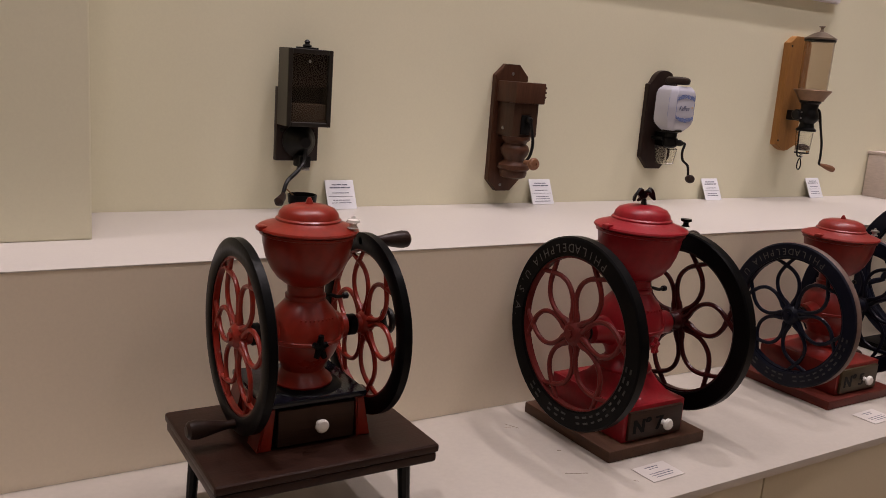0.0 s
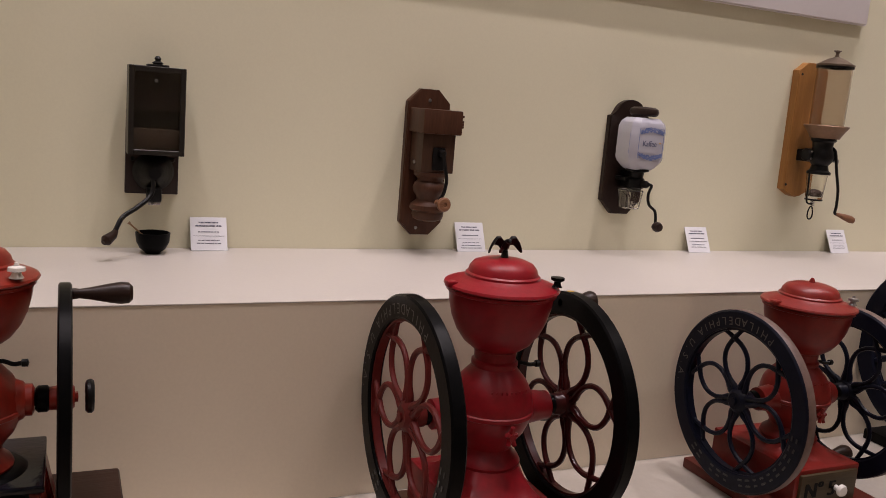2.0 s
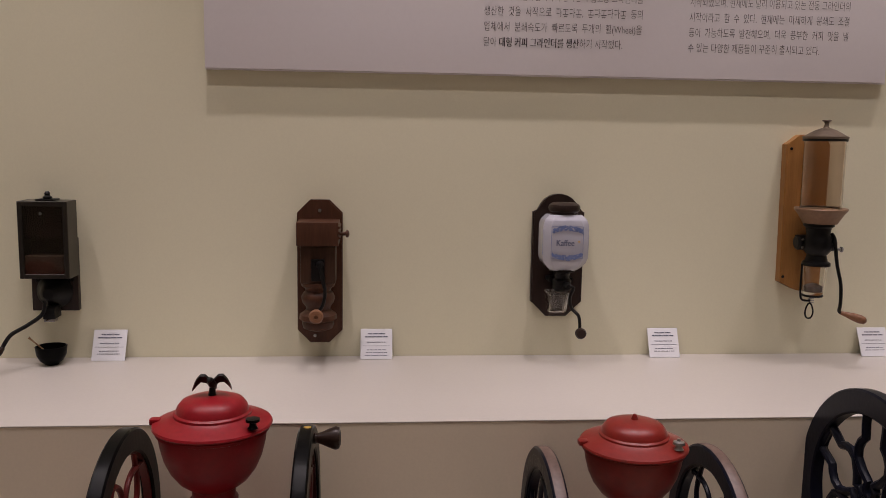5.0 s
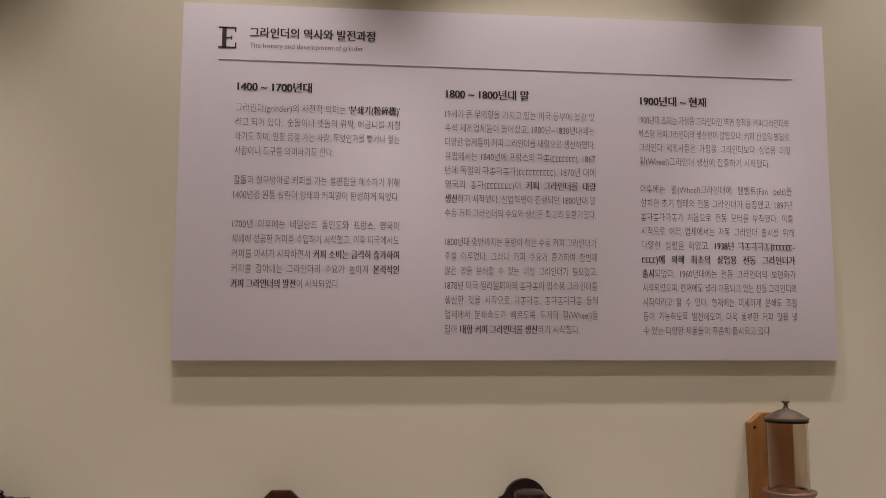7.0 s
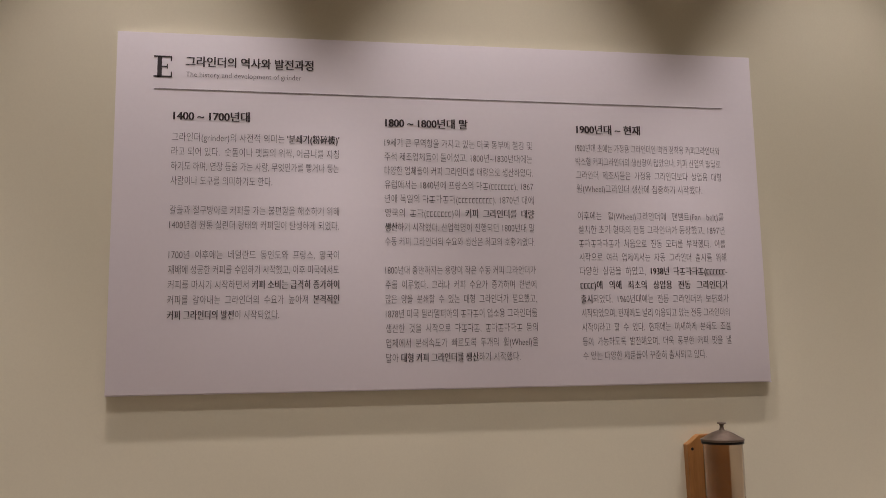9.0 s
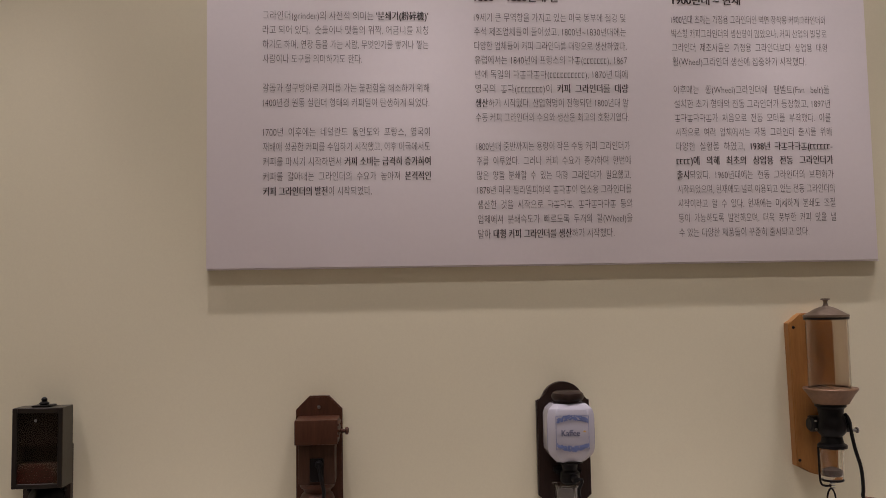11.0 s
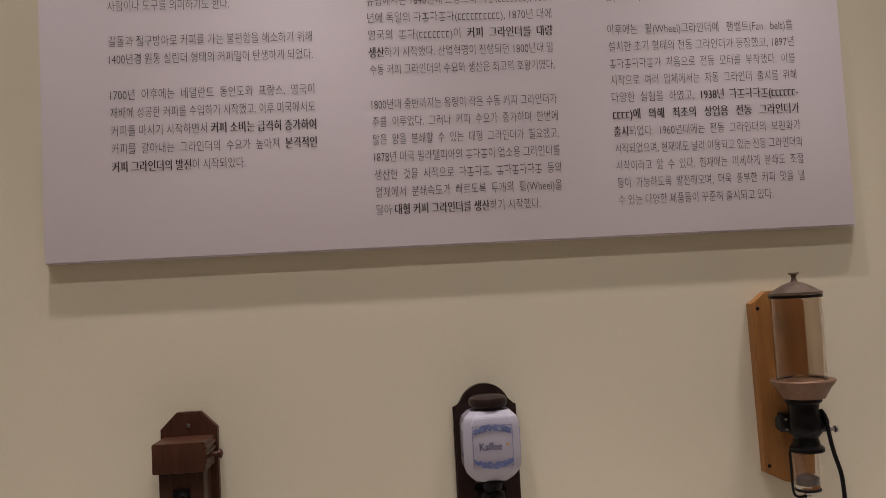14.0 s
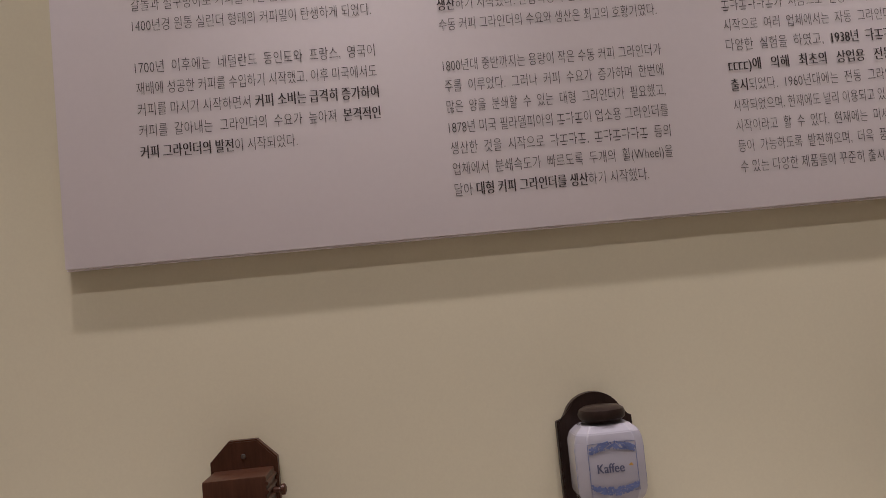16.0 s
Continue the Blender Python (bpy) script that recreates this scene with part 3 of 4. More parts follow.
    if words:
        rr, size = (R + rin) / 2 - 0.004, (R - rin) * 0.62
        chars = "PHILADELPHIA U.S.A."
        vs, fs = [], []
        for i, ch in enumerate(chars):
            if ch == " ":
                continue
            ang = radians(64 + i * 6.6)
            pts, faces = letters(ch, (), 2)
            base = len(vs)
            mid = (max(p[0] for p in pts) + min(p[0] for p in pts)) / 2
            for dep in (0.0, 0.0016):
                for u, v, _ in pts:
                    uu, vv = (u - mid) * size, (v - 0.35) * size
                    # heads to the hub, reading anticlockwise as seen from outside
                    rad = rr - vv
                    th = ang + uu / rr
                    px, pz = rad * math.cos(th), rad * math.sin(th)
                    vs.append((side * (w + dep), px if side > 0 else -px, pz))
            for f, _ in faces:
                fs.append(tuple(base + len(pts) + q for q in f))
        me = bpy.data.meshes.new("raised_lettering")
        me.from_pydata(vs, [], fs)
        me.materials.append(M_LETTER)
        ob = new("raised_lettering", me)
        ob.parent = rim
        tagged(ob, "raised cast letters, worn bright", kind="stuff")
        rnd = random.Random(7)
        for i in range(17):
            if i in (10, 14):
                continue
            th = radians(-6 - i * 7.4)
            c, s = math.cos(th), math.sin(th)
            for o in (-0.3, 0.3):
                m = Matrix.LocRotScale((side * (w + 0.0006), (rr + o * size * 0.8) * c * (1 if side > 0 else -1), (rr + o * size * 0.8) * s), Euler((th * (1 if side > 0 else -1) + (0 if side > 0 else math.pi), 0, 0)), (0.0016, size * 0.15, size * rnd.uniform(0.34, 0.58)))
                bar = bmesh.new()
                bmesh.ops.create_cube(bar, size=1, matrix=m)
                part("raised_bar", bar, M_DIMLETTER, rim, "", 0)
    return rim


def mill_body(mill, off, s, red, hub_z, half, shaft_mat, finial, slim=1.0):
    """Round grinding body, hopper and lid; off is where the foot stands, s its scale."""
    def sc(rows):
        return [(r * s * slim, off + s * (z - 0.16)) for r, z in rows]
    part("grinding_body", lathe(sc([(0.0, 0.16), (0.069, 0.16), (0.071, 0.166), (0.066, 0.175), (0.054, 0.184), (0.050, 0.194), (0.055, 0.207), (0.072, 0.228), (0.081, 0.249), (0.085, 0.262), (0.088, 0.264), (0.088, 0.271), (0.085, 0.273), (0.0855, 0.285), (0.081, 0.305), (0.069, 0.327), (0.053, 0.345), (0.045, 0.353), (0.047, 0.357), (0.047, 0.364), (0.042, 0.367), (0.043, 0.386), (0.0, 0.386)]), 48), red, mill, "bulbous red iron grinding body")
    part("hopper", lathe(sc([(0.0, 0.386), (0.044, 0.386), (0.052, 0.391), (0.068, 0.403), (0.084, 0.424), (0.095, 0.448), (0.102, 0.475), (0.105, 0.497), (0.110, 0.499), (0.110, 0.504), (0.106, 0.506), (0.0, 0.506)]), 48), red, mill, "bowl-shaped red iron hopper")
    lid = part("lid", lathe(sc([(0.0, 0.507), (0.114, 0.507), (0.116, 0.510), (0.114, 0.514), (0.104, 0.518), (0.086, 0.523), (0.075, 0.529), (0.0745, 0.533), (0.070, 0.536), (0.067, 0.546), (0.059, 0.555), (0.042, 0.561), (0.02, 0.564), (0.0, 0.565)]), 48), red, mill, "domed red iron lid")
    top = off + s * 0.405
    part("hinge_lug", block(-0.116 * s * slim - 0.005, -0.100 * s * slim, -0.010, 0.010, off + s * 0.349, off + s * 0.361, 0.004), red, lid)
    if finial == "bird":
        part("bird_finial", bird(top), M_IRON, lid, "small dark iron bird with spread wings")
        part("lid_knob", lathe([(0, 0), (0.010, 0), (0.007, 0.004), (0.006, 0.010), (0.013, 0.013), (0.013, 0.018), (0, 0.019)], 14, "z", (0.083, -0.062, off + s * 0.361)), M_BLACK, lid, "black knob")
    else:
        part("lid_nub", lathe([(0, -0.002), (0.008, -0.002), (0.006, 0.004), (0.003, 0.010), (0, 0.011)], 12, "z", (0, 0, top)), red, lid)
        part("lid_knob", lathe([(0, 0), (0.010, 0), (0.007, 0.004), (0.006, 0.008), (0.012, 0.010), (0.011, 0.015), (0.004, 0.017), (0.003, 0.021), (0, 0.022)], 14, "z", (0.075 * s, -0.066 * s, off + s * 0.361)), M_KNOB if finial == "china" else M_STEEL, lid, "small china knob" if finial == "china" else "small steel knob")
    # axle and bearing bosses
    for sd in (-1, 1):
        start = 0.062 * s
        run = min(0.066 * s, half - 0.040 - start)
        part("bearing_boss", lathe([(0.0, 0), (0.042 * s, 0), (0.034 * s, sd * 0.016), (0.029 * s, sd * (run - 0.012)), (0.029 * s, sd * (run - 0.003)), (0.022 * s, sd * run), (0, sd * run)], 20, "x", (sd * start, 0, hub_z)), red, mill)
        part("axle", lathe([(0, 0), (0.010, 0), (0.010, sd * (half - start - run)), (0, sd * (half - start - run))], 14, "x", (sd * (start + run), 0, hub_z)), shaft_mat, mill, "dark iron axle")
        part("collar", lathe([(0, 0), (0.016, 0), (0.020, sd * 0.004), (0.020, sd * 0.016), (0.016, sd * 0.020), (0, sd * 0.020)], 18, "x", (sd * (start + run + 0.001), 0, hub_z)), M_BLACK, mill, "black collar")
    # star-shaped regulator on the front and the small slide lever
    star = bmesh.new()
    zs = hub_z - (0.014 if finial == "china" else 0.020) * s
    arm = 1.0 if finial == "china" else 0.72
    for k in range(5):
        t0 = 2 * math.pi * k / 5 + 0.3
        tube([(0.0, -0.090 * s, zs), (0.017 * s * arm * math.cos(t0), -0.095 * s, zs + 0.028 * s * arm * math.sin(t0))], [0.009 * s * arm, 0.006 * s * arm], 7, bm=star)
    lathe([(0, 0), (0.009 * s, 0), (0.007 * s, 0.012 * s), (0, 0.013 * s)], 12, "y", (0, -0.086 * s, zs), star)
    part("regulator_star", star, M_BLACK if finial == "china" else red, mill, "star-shaped regulating screw")
    zl = off + s * 0.196
    lever = tube(smooth_path([(0.035 * s, -0.01, zl), (0.050 * s, -0.014, zl + 0.004), (0.068 * s, -0.018, zl), (0.080 * s, -0.020, zl + 0.002)], 4), 0.0042 * s, 8)
    lathe([(0, 0), (0.007 * s, 0.002), (0.007 * s, 0.010), (0, 0.012)], 10, "x", (0.078 * s, -0.020, zl + 0.002), lever)
    part("slide_lever", lever, M_IRON, mill, "small dark iron slide lever")
    # raised band of marks on the shoulder
    marks = bmesh.new()
    for k in range(9):
        t0 = radians(-118 + k * 7)
        zr = off + s * 0.162
        bmesh.ops.create_cube(marks, size=1, matrix=Matrix.LocRotScale((0.0775 * s * math.cos(t0), 0.0775 * s * math.sin(t0), zr), Euler((0, 0, t0)), (0.0012, 0.003 * s, 0.005 * s)))
    tagged(part("raised_marks", marks, red, mill, "", 0), kind="stuff")


def bird(top):
    """A small cast eagle: slim slanting body, wings arched out and down, standing on a stem."""
    bm = tube([(0, 0, top - 0.002), (0, 0, top + 0.014)], [0.008, 0.005], 10)
    body = smooth_path([(0.003, 0.022, top + 0.006), (0.002, 0.010, top + 0.014), (0, 0, top + 0.022), (-0.002, -0.008, top + 0.031), (-0.003, -0.016, top + 0.033), (-0.004, -0.022, top + 0.030)], 3)
    fat = [0.003, 0.004, 0.005, 0.006, 0.007, 0.0078, 0.008, 0.0075, 0.0065, 0.0055, 0.005, 0.005, 0.005, 0.004, 0.002, 0.001]
    tube(body, fat, 9, bm=bm)
    for sd in (-1, 1):
        rows_ = [(0.003, 0.027, 1.0), (0.012, 0.036, 1.0), (0.021, 0.036, 0.9), (0.028, 0.028, 0.8), (0.033, 0.018, 0.5), (0.036, 0.009, 0.1)]
        rings = []
        for x, z, chord in rows_:
            rings.append([bm.verts.new((sd * x, y, top + z + dz)) for y, dz in ((-0.005, 0.001), (0.001, 0.004), (0.014 * chord, -0.013 * chord), (0.007 * chord, -0.015 * chord))])
        for a, b in zip(rings, rings[1:]):
            for k in range(4):
                bm.faces.new((a[k], a[(k + 1) % 4], b[(k + 1) % 4], b[k]))
        bm.faces.new(rings[0])
        bm.faces.new(rings[-1][::-1])
    bmesh.ops.rotate(bm, verts=bm.verts[:], cent=(0, 0, top), matrix=Matrix.Rotation(radians(4), 3, "Z"))
    return bm


def frustum(x, y0, y1, z0, r, z1, seg=40):
    """A swept roof from a rectangle (half width x) up to a ring of radius r."""
    bm = bmesh.new()
    rings = []
    yc, hy = (y0 + y1) / 2, (y1 - y0) / 2
    for f in (0.0, 0.25, 0.5, 0.75, 1.0):
        ring = []
        for i in range(seg):
            t = 2 * math.pi * i / seg
            c, s = math.cos(t), math.sin(t)
            k = 1 / max(abs(c), abs(s))
            sq = Vector((x * c * k, yc * (1 - f) + hy * s * k, 0))
            rd = Vector((r * c, r * s, 0))
            q = sq.lerp(rd, f ** 0.8)
            ring.append(bm.verts.new((q.x, q.y, z0 + (z1 - z0) * f ** 1.8)))
        rings.append(ring)
    for a, b in zip(rings, rings[1:]):
        for i in range(seg):
            j = (i + 1) % seg
            bm.faces.new((a[i], a[j], b[j], b[i]))
    bm.faces.new(rings[-1])
    return bm


def cased_mill(at, label, red, wheels, s, off, hub_z, R, half, plate_mat, drawer_mat, shaft, finial, plate, start, words, handles, edge=None, cusped=False, mark=""):
    mill = thing("wheel_coffee_mill", at, label, "coffee mill", "wheel coffee mills")
    px, py0, py1, pt = plate
    part("base_plate", block(-px, px, py0, py1, 0, pt, 0.004), plate_mat, mill, "wooden base board")
    bx, by0, by1, bz = px * 0.63, py0 + 0.024, py1 - 0.03, pt + 0.086
    part("drawer_case", block(-bx, bx, by0, by1, pt, bz, 0.004), red, mill, "painted iron drawer case")
    part("case_roof", frustum(bx - 0.002, by0 + 0.002, by1 - 0.002, bz - 0.001, 0.066 * s, off), red, mill)
    drawer = part("drawer", block(-bx + 0.012, bx - 0.012, by0 - 0.008, by0 + 0.01, pt + 0.006, bz - 0.010, 0.002), drawer_mat, mill, "brown wooden drawer")
    zk = (pt + bz) / 2 - 0.004
    part("knob", knob(0.014, 0.024, (0.022, by0 - 0.008, zk)), M_KNOB, drawer, "white china knob")
    if mark:
        k = 0.05
        lettering("drawer_mark", mark, lambda p: (-bx + 0.022 + p[0] * k, by0 - 0.0088 - p[2] * 0.01, zk - 0.016 + p[1] * k), drawer, M_BLACK, ((0, 9),), 0.08)
    mill_body(mill, off, s, red, hub_z, half, shaft, finial, 0.955 if finial == "bird" else 1.0)
    rim_mat, petal_mat = wheels
    for sd, st in ((-1, start[0]), (1, start[1])):
        # crimson mill: right spokes get the shade-darkened maroon, left ones the dull red
        wheel(mill, sd * half, hub_z, R, R * 0.795, 0.029, sd, rim_mat, (M_SHADEMAROON if sd > 0 else M_DULLRED) if petal_mat is M_RED2 else petal_mat, st, cusped, handles.get(sd), False, words and sd < 0, edge, handle_len=0.052 if finial == "bird" else 0.075, fleck=sd > 0 and finial == "bird")
    return mill


cased_mill((1.690, 1.455, COUNTER), "crimson iron double-wheel coffee mill with a bird finial on the counter", M_RED2, (M_BLACK, M_RED2), 1.0, 0.165, 0.268, 0.228, 0.172, M_PLATE2, M_DRAWER, M_BLACK, "bird", (0.156, -0.143, 0.175, 0.028), (52, 44), True, {1: 80}, mark="N° 7")
cased_mill((2.505, 1.462, COUNTER), "brick-red iron coffee mill with two blue-black wheels on the counter", M_RED3, (M_NAVY, M_NAVY), 0.92, 0.138, 0.236, 0.207, 0.170, M_PLATE3, M_OLIVEDRAWER, M_NAVY, "steel", (0.156, -0.150, 0.165, 0.026), (14, -2), True, {1: -80}, M_RUST, mark="N° 5")
cased_mill((3.255, 1.450, COUNTER), "large blue-black iron coffee mill with traceried wheels on the counter", M_NAVY, (M_NAVY, M_NAVY), 0.95, 0.200, 0.309, 0.252, 0.255, M_BLACK, M_BLACK, M_NAVY, "steel", (0.225, -0.17, 0.21, 0.030), (30, 40), False, {}, None, True)


def stool_mill():
    """The small mill with a black-topped drawer base."""
    mill = thing("wheel_coffee_mill", (0.814, 1.390, 0.660), "orange-red iron double-wheel coffee mill on a low wooden stool", "coffee mill", "wheel coffee mills")
    x, y0, y1, h = 0.094, -0.072, 0.105, 0.078
    part("drawer_case", block(-x + 0.006, x - 0.006, y0 + 0.010, y1, 0.002, h, 0.003), M_BLACK, mill, "black drawer case")
    for sx in (-1, 1):
        for ya, yb in ((y0, y0 + 0.05), (y1 - 0.05, y1)):
            poly = [(sx * (x + 0.014), 0.0), (sx * (x - 0.012), 0.0), (sx * (x - 0.018), h), (sx * (x - 0.002), h)]
            part("corner_leg", prism(poly, ya, yb, 0.003), M_RED1, mill, "flared red corner foot")
        part("side_panel", block(min(sx * (x - 0.012), sx * (x - 0.001)), max(sx * (x - 0.012), sx * (x - 0.001)), y0 + 0.045, y1 - 0.045, 0.006, h), M_RED1, mill)
    part("top_plate", block(-x - 0.002, x + 0.002, y0 - 0.004, y1 + 0.004, h, h + 0.012, 0.004), M_TOPPLATE, mill, "glossy black top plate")
    part("foot_ring", lathe([(0, 0), (0.075, 0), (0.070, 0.004), (0.064, 0.007), (0, 0.008)], 36, "z", (0, 0, h + 0.010)), M_BLACK, mill)
    drawer = part("drawer", block(-x + 0.022, x - 0.022, y0 - 0.003, y0 + 0.02, 0.006, h - 0.006, 0.002), M_DRAWER, mill, "brown wooden drawer")
    part("knob", knob(0.0125, 0.020, (0.004, y0 - 0.003, 0.040)), M_KNOB, drawer, "white china knob")
    mill_body(mill, 0.094, 0.81, M_RED1, 0.192, 0.121, M_BLACK, "china", 0.95)
    wheel(mill, -0.121, 0.192, 0.171, 0.139, 0.019, -1, M_BLACK, M_RED1, 0, False, -97, handle_len=0.085)
    wheel(mill, 0.121, 0.192, 0.171, 0.139, 0.019, 1, M_BLACK, M_RED1, 12, False, 84, True, handle_len=0.085)
    return mill


stool_mill()


def stool():
    ob = thing("low_stool", (0.815, 1.392, COUNTER), "low dark-stained wooden stool carrying a coffee mill", "stool")
    h = 0.660 - COUNTER
    part("seat", block(-0.208, 0.208, -0.160, 0.160, h - 0.018, h - 0.0005, 0.007, 3), M_STOOL, ob, "moulded dark wooden top")
    part("seat_moulding", block(-0.205, 0.205, -0.157, 0.157, h - 0.037, h - 0.0175, 0.007, 3), M_STOOL, ob)
    part("apron", block(-0.165, 0.165, -0.118, 0.118, h - 0.050, h - 0.036, 0.002), M_STOOL, ob)
    for sx in (-1, 1):
        for sy in (-1, 1):
            part("leg", tube([(sx * 0.160, sy * 0.112, h - 0.028), (sx * 0.168, sy * 0.118, 0.0)], [0.013, 0.010], 10), M_IRON, ob, "slim dark leg")
    return ob


stool()


# ---- wall mills ----
def canister_mill():
    ob = thing("wall_coffee_mill", (1.129, WALL, 1.052), "dark wall coffee mill with a glazed tin canister and iron crank", "coffee mill", "wall coffee mills")
    x, d, z0, z1 = 0.063, -0.090, 0.100, 0.304
    part("back_board", block(-x, x - 0.004, -0.022, -0.001, 0, z0 + 0.1, 0.002), M_BOARD3, ob, "near-black wooden board")
    body = bmesh.new()
    for a in ((-x, -x + 0.008, d, -0.022, z0, z1), (x - 0.008, x, d, -0.022, z0, z1), (-x + 0.008, x - 0.008, d, -0.022, z1 - 0.008, z1), (-x + 0.008, x - 0.008, d, -0.022, z0, z0 + 0.008), (-x + 0.008, x - 0.008, -0.030, -0.0225, z0 + 0.008, z1 - 0.008)):
        block(*a, bm=body)
    can = part("canister", body, M_OLIVE, ob, "olive-brown tin canister")
    fr = bmesh.new()
    for a in ((-x, -x + 0.012, z0, z1), (x - 0.012, x, z0, z1), (-x + 0.012, x - 0.012, z1 - 0.013, z1), (-x + 0.012, x - 0.012, z0, z0 + 0.012)):
        block(a[0], a[1], d - 0.005, d, a[2], a[3], 0.0015, 1, fr)
    part("window_frame", fr, M_WINDOWFRAME, can, "near-black window frame")
    part("window_glass", block(-x + 0.011, x - 0.011, d - 0.001, d + 0.001, z0 + 0.011, z1 - 0.012), M_DARKGLASS, can, "smoked glass window").visible_shadow = False
    part("inner_baffle", block(-x + 0.009, x - 0.009, -0.070, -0.066, z0 + 0.105, z1 - 0.01), M_BOARD3, can)
    part("coffee_grounds", block(-x + 0.009, x - 0.009, -0.080, -0.031, z0 + 0.009, z0 + 0.06, 0.004), M_BEANS, can, "brown coffee inside")
    part("latch_screw", lathe([(0, 0), (0.004, 0), (0.003, 0.003), (0, 0.003)], 10, "y", (-0.004, d - 0.005, z1 - 0.032)), M_STEEL, can)
    part("lid_plate", block(-0.022, 0.026, -0.080, -0.034, z1, z1 + 0.005, 0.002), M_IRON, ob)
    part("lid_knob", lathe([(0, 0), (0.010, 0), (0.013, 0.004), (0.006, 0.009), (0.008, 0.014), (0.004, 0.019), (0, 0.02)], 14, "z", (0.002, -0.057, z1 + 0.005)), M_IRON, ob)
    works = lathe([(0, 0), (0.046, 0), (0.048, 0.008), (0.040, 0.02), (0.030, 0.03), (0.022, 0.05), (0.014, 0.056), (0, 0.056)], 28, "y", (0.0, -0.022, 0.056))
    block(-0.016, 0.016, -0.080, -0.030, -0.012, 0.02, 0.004, bm=works)
    part("grinder_head", works, M_IRON, ob, "black iron grinder head")
    for sx in (-0.048, 0.044):
        part("screw", lathe([(0, 0), (0.006, 0), (0.004, 0.004), (0, 0.004)], 10, "y", (sx, -0.022, 0.084)), M_IRON, ob)
    part("outlet", block(-0.014, 0.014, -0.078, -0.052, -0.020, -0.012, 0.002), M_STEEL, ob, "small bright outlet")
    path = smooth_path([(-0.004, -0.088, 0.040), (-0.010, -0.095, 0.006), (-0.040, -0.118, -0.019), (-0.072, -0.140, -0.038), (-0.086, -0.152, -0.060), (-0.093, -0.158, -0.078)], 5)
    part("crank", tube(path, 0.0055, 8), M_IRON, ob, "curved black iron crank")
    part("crank_knob", tube([(-0.089, -0.156, -0.070), (-0.095, -0.164, -0.078), (-0.110, -0.178, -0.088), (-0.116, -0.184, -0.092)], [0.006, 0.010, 0.013, 0.006], 12), M_HANDLE, ob, "dark wooden crank knob")


canister_mill()


def bowl():
    ob = finish("small_bowl", lathe([(0, 0), (0.018, 0), (0.019, 0.003), (0.030, 0.012), (0.038, 0.028), (0.0405, 0.050), (0.038, 0.051), (0.0355, 0.029), (0.027, 0.014), (0, 0.008)], 32), M_BLACK)
    ob.location = (1.128, 2.182, LEDGE)
    tagged(ob, "small black bowl on the white shelf below a wall mill", "bowl")
    sp = finish("small_spoon", tube(smooth_path([(0.012, 0, 0.012), (-0.030, -0.002, 0.050), (-0.056, -0.003, 0.074)], 4), [0.0035, 0.003, 0.0025, 0.002, 0.002, 0.002, 0.002, 0.0025, 0.004], 8), M_BRASS)
    sp.location = (1.128, 2.182, LEDGE)
    tagged(sp, "thin brass spoon leaning in a black bowl", "spoon")


bowl()


